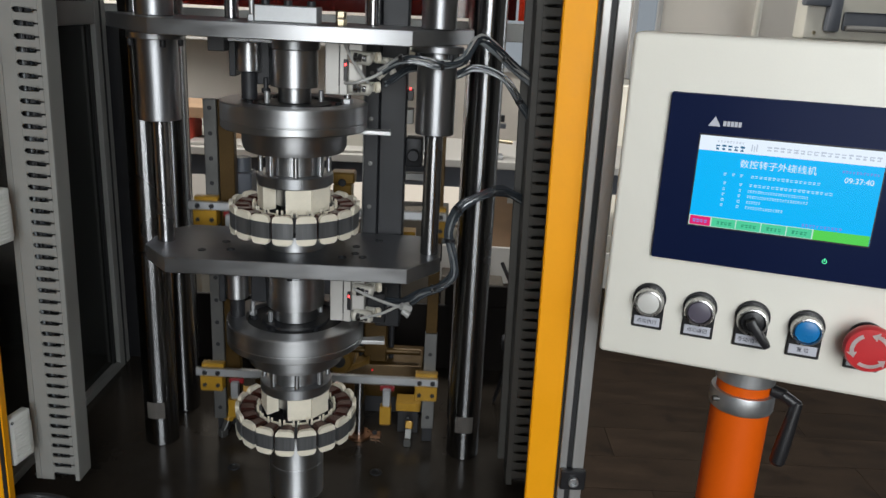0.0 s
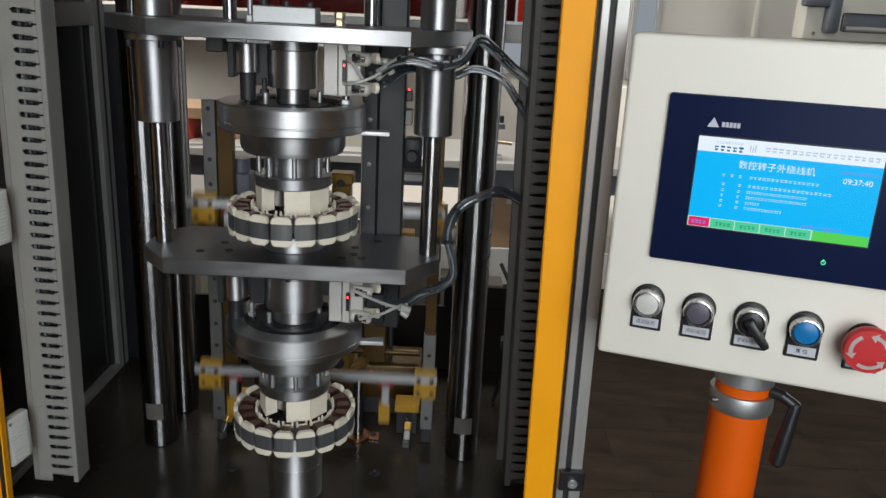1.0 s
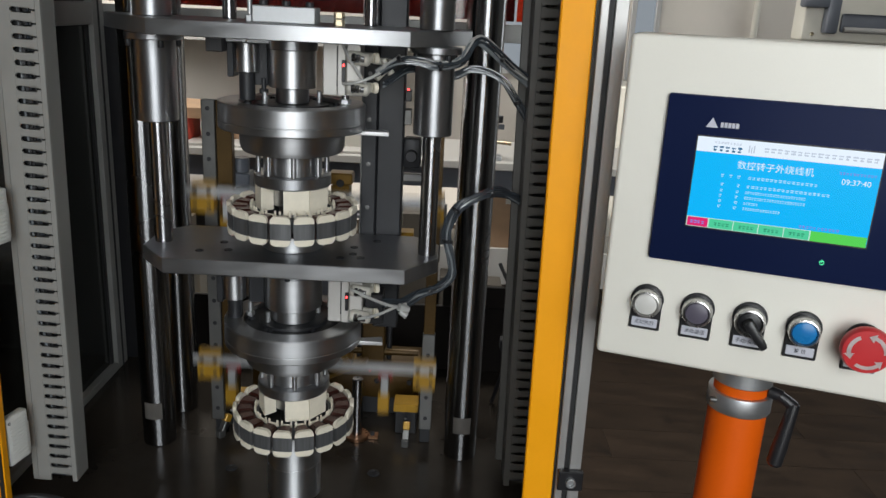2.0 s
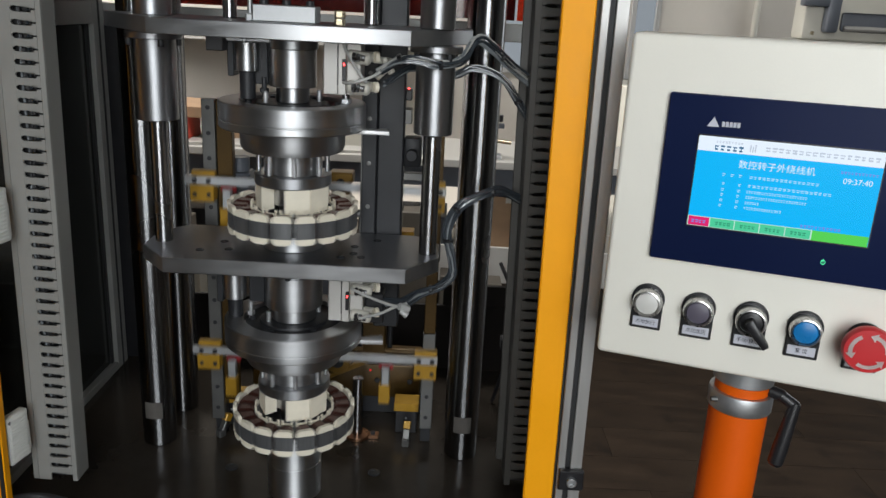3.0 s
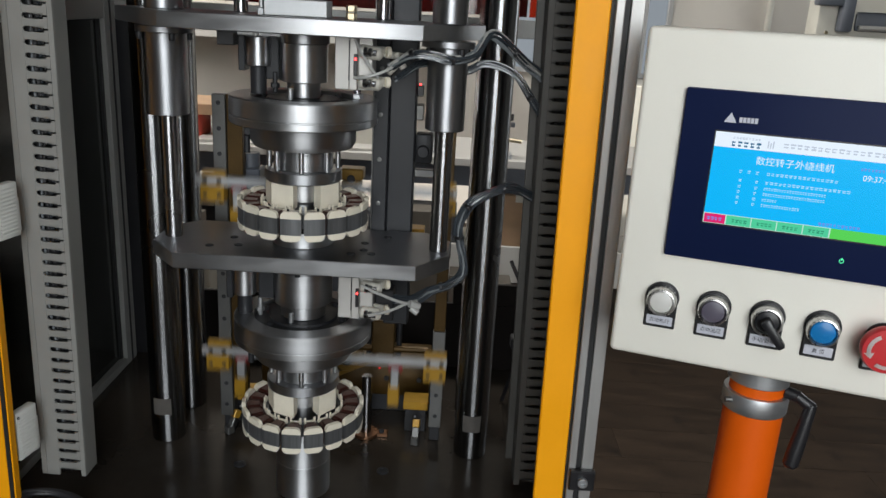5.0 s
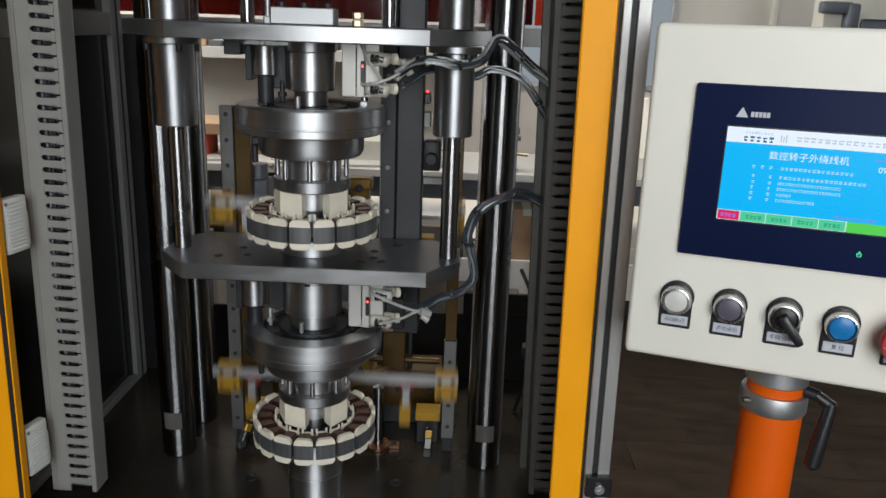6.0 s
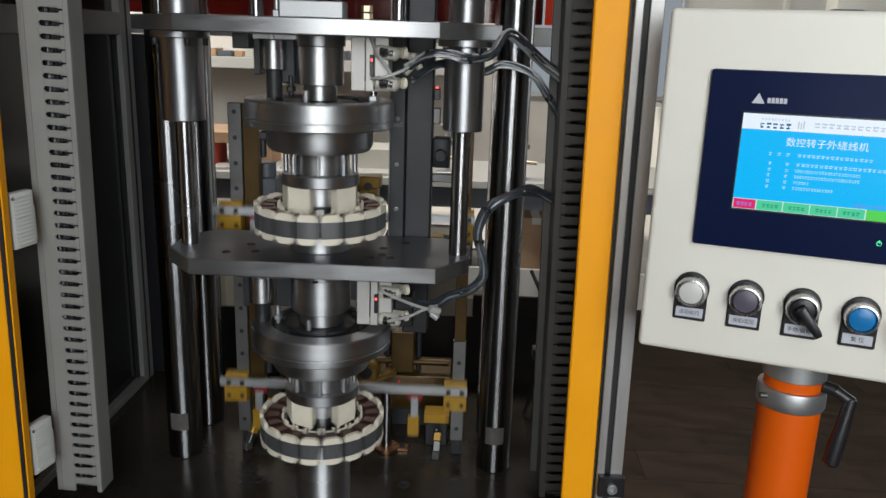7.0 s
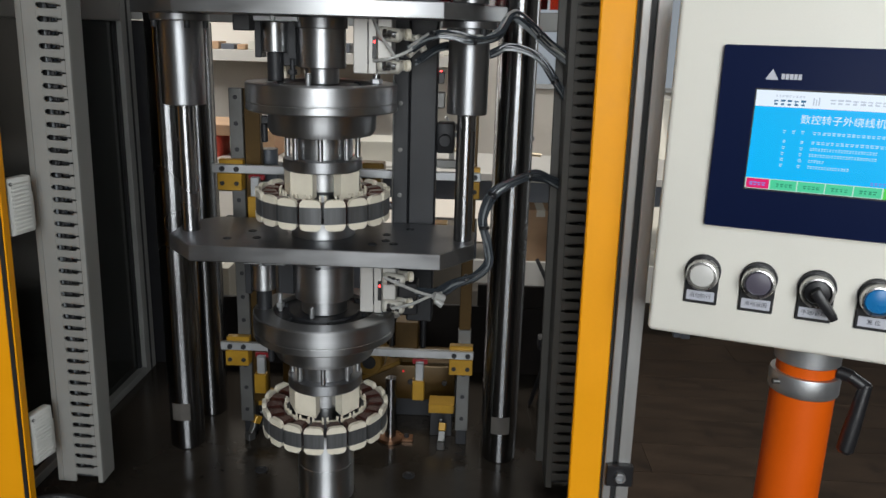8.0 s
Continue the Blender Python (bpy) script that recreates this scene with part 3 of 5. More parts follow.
def carriage(z):
    """One winding level: a bar between two ochre brackets, with its red clips and needle arms."""
    c = thing("winding_carriage", "grey cross bar on ochre brackets with needle arms", "carriage", "winding carriages")
    part("cross_bar", box(-0.171, 0.199, 0.096, 0.103, z - 0.006, z + 0.006, 0.0008), ZINC, c)
    for x in (-0.147, 0.181):
        b = part("bracket", join(box(x - 0.017, x + 0.017, 0.1032, 0.1152, z - 0.030, z + 0.012, 0.001), box(x - 0.017, x + 0.017, 0.0945, 0.1032, z - 0.030, z - 0.0062, 0.001)), YELLOW_ANOD, c, "ochre bracket")
        for sx in (-0.010, 0.010):
            screw(x + sx, 0.0959, z, 0.0037, 0.003, "-Y", BLACKOX, c)
            screw(x + sx, 0.0944, z - 0.020, 0.0032, 0.002, "-Y", BLACKOX, c)
    for x in (-0.108, 0.122):
        part("clip", box(x - 0.011, x + 0.011, 0.090, 0.0958, z - 0.0135, z - 0.006, 0.0012), DARKRED, c, "small red clip")
        a = box(x - 0.006, x + 0.006, 0.080, 0.0895, z - 0.036, z - 0.008, 0.001)
        part("needle_arm", a, ZINC, c)
        part("needle_block", box(x - 0.0095, x + 0.0075, 0.076, 0.0795 + 0.012, z - 0.064, z - 0.034, 0.0012), YELLOW_ANOD, c, "yellow needle block")
    return c


CARRIAGES = [carriage(1.160), carriage(0.898)]

# fixed yellow blocks and sensors round the lower level
for x, w in ((0.153, 0.040), (-0.130, 0.042)):
    t = thing("needle_stop", "yellow stop block on a black base", "stop block", "needle stops")
    part("block", box(x - w / 2, x + w / 2, 0.150, 0.185, 0.7775, 0.7915, 0.001), YELLOW_ANOD, t)
    part("base", box(x - w / 2 + 0.003, x + w / 2 - 0.003, 0.153, 0.183, BEDZ, 0.7773, 0.001), BLACKPLASTIC, t)
    screw(x, 0.1528, 0.765, 0.002, 0.001, "-Y", ZINC, t)
for x, w in ((0.137, 0.034), (-0.118, 0.036)):
    t = thing("needle_stop", "yellow stop block behind the middle plate", "stop block", "needle stops")
    part("block", box(x - w / 2, x + w / 2, 0.139, 0.166, 1.0672, 1.083, 0.001), YELLOW_ANOD, t)
    screw(x, 0.1388, 1.075, 0.002, 0.001, "-Y", ZINC, t)

# rear drives that push the needles
beam = thing("cross_beam", "blackened cross beam between the slide bars", "beam")
part("beam", box(-0.150, 0.195, 0.1355, 0.175, 1.040, 1.067, 0.001), BLACKOX, beam)
lower_drive = thing("needle_drive", "oily brown drive base with gold-coloured housing", "drive unit", "needle drives")
part("plinth", box(-0.112, 0.174, 0.218, 0.30, BEDZ, 0.768, 0.001), BLACKOX, lower_drive)
part("base", box(-0.110, 0.172, 0.214, 0.30, 0.7682, 0.828, 0.003, 2), BRASSY, lower_drive)
ramp_plate = box(-0.036, 0.036, 0.0, 0.05, 0.0, 0.007, 0.001)
ramp_plate.transform(pose(0.052, 0.206, 0.817, 0, -26, 0))
part("ramp_plate", ramp_plate, OCHRE, lower_drive, "slanted ochre plate")
for hx in (0.033, -0.068):
    part("housing", join(rodto((hx, 0.205, 0.832), (hx, 0.285, 0.832), 0.0215, 32, 0.003), box(hx - 0.0225, hx + 0.0225, 0.216, 0.29, 0.8085, 0.832, 0.001)), OCHRE, lower_drive, "rounded ochre housing")
    # Black disc on the face in place of a shaded bore.
    part("housing_dark_disc", rodto((hx, 0.2035, 0.834), (hx, 0.2055, 0.834), 0.011, 24), BLACKOX, lower_drive)
part("block", box(0.073, 0.110, 0.225, 0.262, 0.8284, 0.897, 0.0015), BRASSY, lower_drive)
for hx in (0.066, 0.117):
    part("guide_pin", cyl(0.0045, 0.8284, 0.93, hx, 0.243, 16), BLACKOX, lower_drive)
part("shaft", rodto((-0.10, 0.232, 0.846), (0.168, 0.232, 0.846), 0.0055, 20), BRASSY, lower_drive)
# Two tiny glowing boxes imitate red reflections on the drive base.
for hx, hz in ((0.062, 0.803), (0.088, 0.818)):
    part("red_glint", box(hx - 0.0016, hx + 0.0016, 0.2122, 0.2142, hz - 0.0016, hz + 0.0016, 0.0003), GLINT_RED, lower_drive, "small red dot of light")
for hx in (-0.095, -0.03, 0.10, 0.155):
    screw(hx, 0.2138, 0.80, 0.0045, 0.003, "-Y", BLACKOX, lower_drive)
upper_drive = thing("needle_drive", "ochre drive block and grey motor on the cross beam", "drive unit", "needle drives")
part("block", join(box(0.030, 0.057, 0.140, 0.172, 1.0672, 1.150, 0.0015), box(0.026, 0.061, 0.143, 0.172, 1.150, 1.167, 0.002)), OCHRE, upper_drive)
# The bore's dark is a black disc on the block.
part("block_dark_disc", rodto((0.0435, 0.1388, 1.153), (0.0435, 0.1405, 1.153), 0.006, 20), BLACKOX, upper_drive)
part("motor", join(box(-0.124, -0.090, 0.140, 0.174, 1.0672, 1.160, 0.002), cyl(0.013, 1.160, 1.181, -0.107, 0.157, 24)), GREYENAMEL, upper_drive, "slate grey motor")
part("slide", box(-0.060, -0.020, 0.142, 0.172, 1.0672, 1.118, 0.0015), BRASSY, upper_drive)
part("bearing_block", box(0.075, 0.108, 0.142, 0.172, 1.0672, 1.128, 0.0015), BLACKOX, upper_drive)
part("shaft", rodto((-0.088, 0.150, 1.105), (0.120, 0.150, 1.105), 0.006, 20), TURNED_DARK, upper_drive)
for x, y, rz in ((0.155, 0.112, -6), (-0.139, 0.113, -38)):
    s = thing("limit_sensor", "small sensor on a tilted stand with a yellow head", "sensor", "limit sensors", m=pose(x, y, BEDZ, 0, 0, rz))
    part("stand", box(-0.0055, 0.0055, -0.004, 0.008, 0, 0.012, 0.0008), DULLZINC, s)
    arm = box(-0.005, 0.005, -0.002, 0.002, 0.0, 0.016, 0.0006)
    arm.transform(pose(0, 0.003, 0.010, -28))
    part("arm", arm, DULLZINC, s)
    head = box(-0.0055, 0.0055, -0.006, 0.006, 0.0, 0.012, 0.001)
    head.transform(pose(0, 0.012, 0.024, -28))
    part("head", head, YELLOW_ANOD, s, "yellow sensor head")
lp = thing("pick_up_post", "slim polished post on a copper foot", "post")
part("rod", cyl(0.0085, BEDZ + 0.006, 0.842, 0.076, 0.135, 24), CHROME_BRIGHT, lp)
part("foot", join(cyl(0.02, BEDZ, BEDZ + 0.006, 0.076, 0.135, 32), box(0.076, 0.111, 0.128, 0.145, BEDZ, BEDZ + 0.005, 0.001)), COPPERBASE, lp, "round copper-coloured foot")
screw(0.101, 0.136, BEDZ + 0.005, 0.004, 0.004, "Z", BLACKOX, lp)


# ---------------------------------------------------------------- cylinders, fittings and hoses
def air_cylinder(dz, dx):
    a = thing("air_cylinder", "pale aluminium compact air cylinder with fittings", "air cylinder", "air cylinders")
    x0, x1 = 0.046 + dx, 0.090 + dx
    part("body", box(x0, x0 + 0.017, -0.045, 0.0, 1.301 + dz, 1.3625 + dz, 0.001), ALU_BLOCK, a)
    part("front_rail", box(x0 + 0.0172, x0 + 0.027, -0.047, 0.0, 1.301 + dz, 1.3625 + dz, 0.001), ALU_BLOCK, a)
    part("back_body", box(x0 + 0.0274, x1, -0.043, 0.0, 1.301 + dz, 1.3625 + dz, 0.001), ALU_BLOCK, a)
    part("slot", box(x0 + 0.0165, x0 + 0.0175, -0.0465, -0.02, 1.312 + dz, 1.358 + dz, 0), BLACKPLASTIC, a)
    part("reed_switch", box(x0 + 0.0225, x0 + 0.027, -0.0495, -0.0465, 1.318 + dz, 1.343 + dz, 0.0005), BLACKPLASTIC, a)
    part("switch_light", box(x0 + 0.0238, x0 + 0.0258, -0.0502, -0.0495, 1.3355 + dz, 1.3385 + dz, 0.0003), LED_RED, a, "glowing red switch light")
    part("piston_rod", cyl(0.0045, 1.284 + dz, 1.3008 + dz, x0 + 0.024, -0.022, 20), CHROME_BRIGHT, a)
    part("rod_nut", cyl(0.0075, 1.2885 + dz, 1.2945 + dz, x0 + 0.024, -0.022, 6), ZINC, a)
    for zz in (1.346, 1.311):
        part("fitting", join(rodto((x1 - 0.016, -0.047, zz + dz + 0.001), (x1 + 0.012, -0.047, zz + dz - 0.002), 0.0078, 24, 0.003), rodto((x1 + 0.0003, -0.03, zz + dz), (x1 + 0.014, -0.034, zz + dz), 0.0062, 20)), NYLONWHITE, a, "milky push-in fitting")
        ribs = [rodto((x1 - 0.009, -0.0535, zz + dz), (x1 - 0.0045, -0.0540, zz + dz), 0.0056, 18), rodto((x1 - 0.004, -0.0540, zz + dz), (x1 + 0.0005, -0.0545, zz + dz - 0.0005), 0.0048, 18), rodto((x1 + 0.001, -0.0542, zz + dz - 0.0005), (x1 + 0.006, -0.0545, zz + dz - 0.001), 0.0036, 16)]
        part("needle_valve", join(*ribs), CHROME_BRIGHT, a, "knurled metal valve screw")
        part("fitting_ring", rodto((x1 + 0.015, -0.035, zz + dz), (x1 + 0.020, -0.033, zz + dz), 0.0066, 20), CREAM, a)
    if dz == 0:
        part("elbow", join(rodto((x1 + 0.014, -0.03, 1.343 + dz), (x1 + 0.034, -0.02, 1.341 + dz), 0.0042), rodto((x1 + 0.03, -0.035, 1.335 + dz), (x1 + 0.018, -0.042, 1.323 + dz), 0.0046), rodto((x1 + 0.026, -0.03, 1.345 + dz), (x1 + 0.036, -0.03, 1.328 + dz), 0.0044)), NYLONWHITE, a, "milky elbow fittings")
    else:
        part("valve_block", box(x1 + 0.002, x1 + 0.026, -0.028, 0.0, 1.293 + dz, 1.335 + dz, 0.0015), BLACKPLASTIC, a, "black valve block")
    return a


air_cylinder(0.0, 0.0)
air_cylinder(-0.290, 0.008)


def stop_cylinder(dz, dx):
    a = thing("locating_cylinder", "small steel locating cylinder with a dark plunger", "cylinder", "locating cylinders")
    x, y = -0.049 + dx, -0.025
    part("barrel", cyl(0.0148, 1.322 + dz, 1.356 + dz, x, y, 40), TURNED, a)
    part("mount", box(x - 0.022, x + 0.03, y - 0.012, y + 0.02, 1.3562 + dz, 1.3625 + dz, 0.001), ZINC, a)
    part("side_body", box(x - 0.023, x - 0.0150, y - 0.004, y + 0.02, 1.315 + dz, 1.356 + dz, 0.001), BLACKOX, a)
    part("plunger", cyl(0.0095, 1.2885 + dz, 1.3218 + dz, x, y, 32), BLACKOX, a)
    screw(x + 0.001, y - 0.0122, 1.3595 + dz, 0.0035, 0.004, "-Y", ZINC, a)
    part("spring_bolt", join(cyl(0.003, 1.29 + dz, 1.315 + dz, x + 0.019, y + 0.005, 12), cyl(0.0055, 1.296 + dz, 1.302 + dz, x + 0.019, y + 0.005, 6)), ZINC if dz < 0 else BLACKOX, a)
    return a


stop_cylinder(0.0, 0.0)
stop_cylinder(-0.292, -0.022)


def bundle(name, label, lines, r, material, seed):
    h = thing(name, label, "hose bundle", "hoses")
    rnd = random.Random(seed)
    for k in range(lines[0]):
        off = Vector((rnd.uniform(-1, 1), rnd.uniform(-1, 1), rnd.uniform(-1, 1))) * r * 3.4
        pts = [Vector(p) + off + Vector((rnd.uniform(-1, 1), rnd.uniform(-1, 1), rnd.uniform(-1, 1))) * r * 1.0 for p in lines[1]]
        part("hose", tube(pts, r, 8, 7), material[k % len(material)], h)
    for p, d in lines[2]:
        p, d = Vector(p), Vector(d).normalized()
        part("cable_tie", rodto(p - d * 0.0022, p + d * 0.0022, r * 4.0, 16), BLACKPLASTIC, h)
        tail = Vector((0.3, -0.9, 0.3)).normalized()
        part("tie_tail", rodto(p + tail * r * 2.6, p + tail * r * 7, 0.0012, 6), BLACKPLASTIC, h)
    return h


bundle("hose_bundle", "bundle of clear grey air hoses tied with black ties", (12, [(0.112, -0.045, 1.330), (0.137, -0.058, 1.346), (0.160, -0.060, 1.347), (0.184, -0.056, 1.342), (0.208, -0.035, 1.347), (0.226, -0.005, 1.371), (0.247, 0.015, 1.362), (0.275, 0.03, 1.338), (0.305, 0.03, 1.318)], [((0.137, -0.058, 1.346), (1, -0.2, 0.5)), ((0.184, -0.056, 1.342), (1, 0.3, 0)), ((0.262, 0.022, 1.35), (1, 0, -0.7))]), 0.0014, [HOSE, HOSE_DARK, LEADGREY, HOSE_DARK, HOSE], 1)
bundle("hose_bundle", "second bundle of air hoses above the guide rod", (9, [(0.118, -0.03, 1.318), (0.15, 0.0, 1.336), (0.197, 0.03, 1.326), (0.225, 0.035, 1.336), (0.26, 0.035, 1.325), (0.285, 0.032, 1.295), (0.308, 0.03, 1.262)], [((0.285, 0.032, 1.295), (0.4, 0, -1))]), 0.0014, [HOSE_DARK, HOSE, HOSE_DARK], 2)
bundle("hose_bundle", "dark air hoses looping from the duct to the lower cylinder", (12, [(0.315, 0.035, 1.155), (0.293, 0.032, 1.169), (0.268, 0.025, 1.178), (0.24, 0.018, 1.172), (0.214, 0.012, 1.153), (0.203, 0.008, 1.12), (0.211, 0.003, 1.088), (0.212, 0.0, 1.066), (0.196, -0.005, 1.050), (0.17, -0.015, 1.043), (0.150, -0.028, 1.034), (0.125, -0.035, 1.035)], [((0.214, 0.012, 1.153), (-0.7, 0, -1)), ((0.205, 0.007, 1.112), (0, 0, -1)), ((0.185, -0.008, 1.047), (1, 0, 0.3)), ((0.26, 0.023, 1.177), (1, 0, 0.2))]), 0.0017, [HOSE_DARK, HOSE, HOSE_DARK, HOSE_DARK], 3)
for dz, pts in ((0.0, [(0.068, -0.05, 1.365), (0.078, -0.054, 1.345), (0.092, -0.06, 1.326), (0.098, -0.055, 1.318)]), (0.0, [(0.070, -0.05, 1.316), (0.085, -0.06, 1.318), (0.11, -0.055, 1.328), (0.126, -0.045, 1.343), (0.135, -0.03, 1.35)]), (-0.29, [(0.085, -0.06, 1.352), (0.105, -0.065, 1.345), (0.13, -0.06, 1.334), (0.15, -0.05, 1.326)]), (-0.29, [(0.095, -0.06, 1.312), (0.12, -0.062, 1.320), (0.14, -0.055, 1.328), (0.155, -0.045, 1.330)])):
    c = thing("sensor_lead", "thin grey sensor lead", "cable", "sensor leads")
    part("lead", tube([(x, y, z + dz) for x, y, z in pts], 0.0019, 8), LEADGREY, c)
knot = thing("hose_stub", "cut pale hose end tied to the lead", "hose end")
part("stub", join(rodto((0.146, -0.056, 1.040), (0.158, -0.05, 1.034), 0.005), rodto((0.148, -0.056, 1.034), (0.157, -0.058, 1.028), 0.004)), LEADGREY, knot)


# ---------------------------------------------------------------- machine enclosure
def duct(label, x0, x1, yf, z0, z1, m, pitch, mirror, DUCT, cuts, deep, tall):
    """Slotted wiring duct: open fingers between cable slots, a cover strip and a deep side."""
    d = thing("wiring_duct", label, "wiring duct", "wiring ducts", m=m)
    w = x1 - x0
    a, b = (x0, x1) if not mirror else (x1, x0)
    k = 1 if not mirror else -1
    def bx(p, q, *rest):
        return box(min(p, q), max(p, q), *rest)
    c0, c1, c2 = cuts
    part("cover_lip", bx(a, a + k * w * 0.12, yf + 0.0006, yf + 0.003, z0, z1, 0.0005), DUCT, d)
    part("cover_strip", bx(a + k * w * 0.13, a + k * w * c0, yf, yf + 0.003, z0, z1, 0.0005), DUCT, d)
    part("rim_strip", bx(a + k * w * c2, b, yf, yf + 0.003, z0, z1, 0.0005), DUCT, d)
    part("side_wall", bx(b, b - k * 0.002, yf + 0.003, yf + deep, z0, z1, 0.0004), DUCT, d)
    part("outer_wall", bx(a, a + k * 0.002, yf + 0.003, yf + deep, z0, z1, 0.0004), DUCT, d)
    # Plain box whose near-black colour stands for the shade among the wires.
    part("shade_fill", bx(a + k * 0.003, b - k * 0.003, yf + 0.014, yf + deep - 0.004, z0, z1, 0), DARKDUCT, d, "dark box inside the duct, standing for shaded wires")
    part("back", bx(a, b, yf + deep, yf + deep + 0.002, z0, z1, 0), DUCT, d)
    rnd = random.Random(int(pitch * 1e5))
    for n in range(5):
        u = a + k * w * (c0 + 0.05 + (c1 - c0 - 0.1) * n / 4)
        pts = [(u + rnd.uniform(-0.004, 0.004), yf + 0.0085 + rnd.uniform(-0.002, 0.002), z0 + 0.005 + (z1 - z0 - 0.01) * q / 14) for q in range(15)]
        part("wire", tube(pts, 0.0017, 6, 3), (HOSE, DARKDUCT, DARKDUCT, HOSE_DARK, DARKDUCT)[n], d)
    f0, f1, neck = a + k * w * c0, a + k * w * c2, a + k * w * c1
    h, g = pitch * tall, pitch * (1 - tall) * 0.68
    poly = [(f0, -0.0028), (f0, h + 0.0028), (f0 + k * 0.0016, h + 0.0008), (f0 + k * 0.0034, h), (neck, h), (neck + k * 0.001, h + g * 0.55), (f1, h + g * 0.55), (f1, -g * 0.45), (neck + k * 0.001, -g * 0.45), (neck, 0), (f0 + k * 0.0034, 0), (f0 + k * 0.0016, -0.0008)]
    bm = bmesh.new()
    fr = [bm.verts.new((p, yf, z)) for p, z in poly]
    bk = [bm.verts.new((p, yf + 0.0022, z)) for p, z in poly]
    bm.faces.new(fr)
    bm.faces.new(bk[::-1])
    for i in range(len(poly)):
        j = (i + 1) % len(poly)
        bm.faces.new((fr[i], bk[i], bk[j], fr[j]))
    bmesh.ops.triangulate(bm, faces=bm.faces[:2])
    finger = done(bm, "finger", DUCT)
    z = z0 + 0.012
    while z < z1 - pitch:
        part("finger", finger, None, d).matrix_basis = pose(0, 0, z)
        z += pitch
    return d


duct("grey slotted plastic wiring duct with side fingers", -0.3563, -0.2963, -0.06, 0.757, 1.62, pose(0, 0, 0, 0, 0.85, 0), 0.0149, False, DUCT, (0.41, 0.81, 0.895), 0.032, 0.55)
duct("grey slotted wiring duct beside the yellow post, darkened as in shade", 0.3146, 0.3786, 0.0, 0.745, 1.62, pose(0, 0, 0, 0, -0.83, 0), 0.01457, True, DUCT_SHADED, (0.30, 0.79, 0.87), 0.045, 0.66)
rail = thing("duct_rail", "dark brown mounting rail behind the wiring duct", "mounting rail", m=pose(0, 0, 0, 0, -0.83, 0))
part("rail", box(0.3050, 0.3300, 0.050, 0.056, 0.7565, 1.62, 0.0008), DUCT_SHADED, rail)

gp = thing("frame_post", "yellow powder-coated steel post of the enclosure", "post")
part("post", box(0.3075, 0.3415, -0.187, -0.178, 0.10, 2.0, 0.0015), YELLOW, gp)
part("edge_seal", box(0.3417, 0.3440, -0.185, -0.178, 0.10, 2.0, 0.0004), RUBBER, gp, "black rubber edge seal")
gp.matrix_basis = pose(0.0090, 0, 0, 0, -0.6, 0)
al = thing("aluminium_profile", "natural aluminium extrusion with a black slot strip", "aluminium profile")
part("left_rib", box(0.3420, 0.3505, -0.19, -0.15, 0.10, 2.0, 0.0008), ALU, al)
part("slot_strip", box(0.3507, 0.3563, -0.187, -0.15, 0.10, 2.0, 0.0004), RUBBER, al, "black rubber slot strip")
part("right_rib", box(0.3565, 0.3700, -0.19, -0.15, 0.10, 2.0, 0.0008), ALU, al)
part("clamp_plate", box(0.343, 0.372, -0.199, -0.1905, 0.874, 0.899, 0.0012), BLACKPLASTIC, al, "black clamp plate")
screw(0.3575, -0.1992, 0.8865, 0.006, 0.005, "-Y", ZINC, al)
al.matrix_basis = pose(0.0092, 0, 0, 0, -0.45, 0)

dl = thing("enclosure_door", "yellow enclosure door edge with black seal strips", "door")
part("door_leaf", box(-0.62, -0.3588, -0.14, -0.131, 0.10, 2.0, 0.0015), YELLOW, dl)
part("seal", box(-0.3586, -0.3537, -0.139, -0.122, 0.10, 2.0, 0.0005), RUBBER, dl, "black rubber seal")
part("edge_trim", box(-0.3535, -0.3515, -0.138, -0.126, 0.10, 2.0, 0.0005), YELLOW, dl)
dl.matrix_basis = pose(0, 0, 0, 0, 1.07, 0)
for z0 in (1.111, 0.819):
    hg = thing("door_hinge", "pale ribbed plastic hinge on the door edge", "hinge", "door hinges", m=pose(-0.0056 - 0.352 + 0.0187 * z0, -0.119, z0, 0, 0, 78))
    hg_leaf = box(0.0, 0.036, -0.006, 0.006, 0, 0.066, 0.002, 2)
    part("leaf", hg_leaf, HINGE, hg)
    for k in range(13):
        part("rib", box(0.004, 0.031, -0.0069, -0.0058, 0.004 + 0.0046 * k, 0.0066 + 0.0046 * k, 0.0004), HINGE, hg)
    part("side_cap", box(0.0362, 0.0395, -0.004, 0.006, 0.004, 0.046, 0.001), HINGE, hg)
    screw(0.0035, -0.006, 0.060, 0.0022, 0.001, "-Y", DULLZINC, hg)

sw = thing("side_window", "dark smoked side window in a grey metal frame", "window", kind="structure")
part("pane", box(-0.403, -0.398, -0.05, 0.330, 0.752, 1.352, 0), DARKGLASS, sw)
part("upper_pane", box(-0.403, -0.398, -0.05, 0.330, 1.388, 2.0, 0), DARKGLASS, sw)
part("cross_rail", box(-0.412, -0.386, -0.05, 0.330, 1.3525, 1.3875, 0.001), FRAMEGREY, sw)
part("rear_stile", box(-0.412, -0.386, 0.3305, 0.372, BEDZ, 2.0, 0.001), FRAMEGREY, sw)
part("stile_groove", box(-0.3865, -0.3845, 0.349, 0.353, BEDZ, 2.0, 0), RUBBER, sw)
part("sill_rail", box(-0.412, -0.386, -0.05, 0.330, BEDZ, 0.752, 0.001), FRAMEGREY, sw)
part("glazing_bead", box(-0.398, -0.394, 0.322, 0.3303, 0.752, 1.352, 0), RUBBER, sw)
part("outer_panel", box(-0.46, -0.43, -0.1, 0.42, 0.0, 2.0, 0), BLACKPLASTIC, sw)
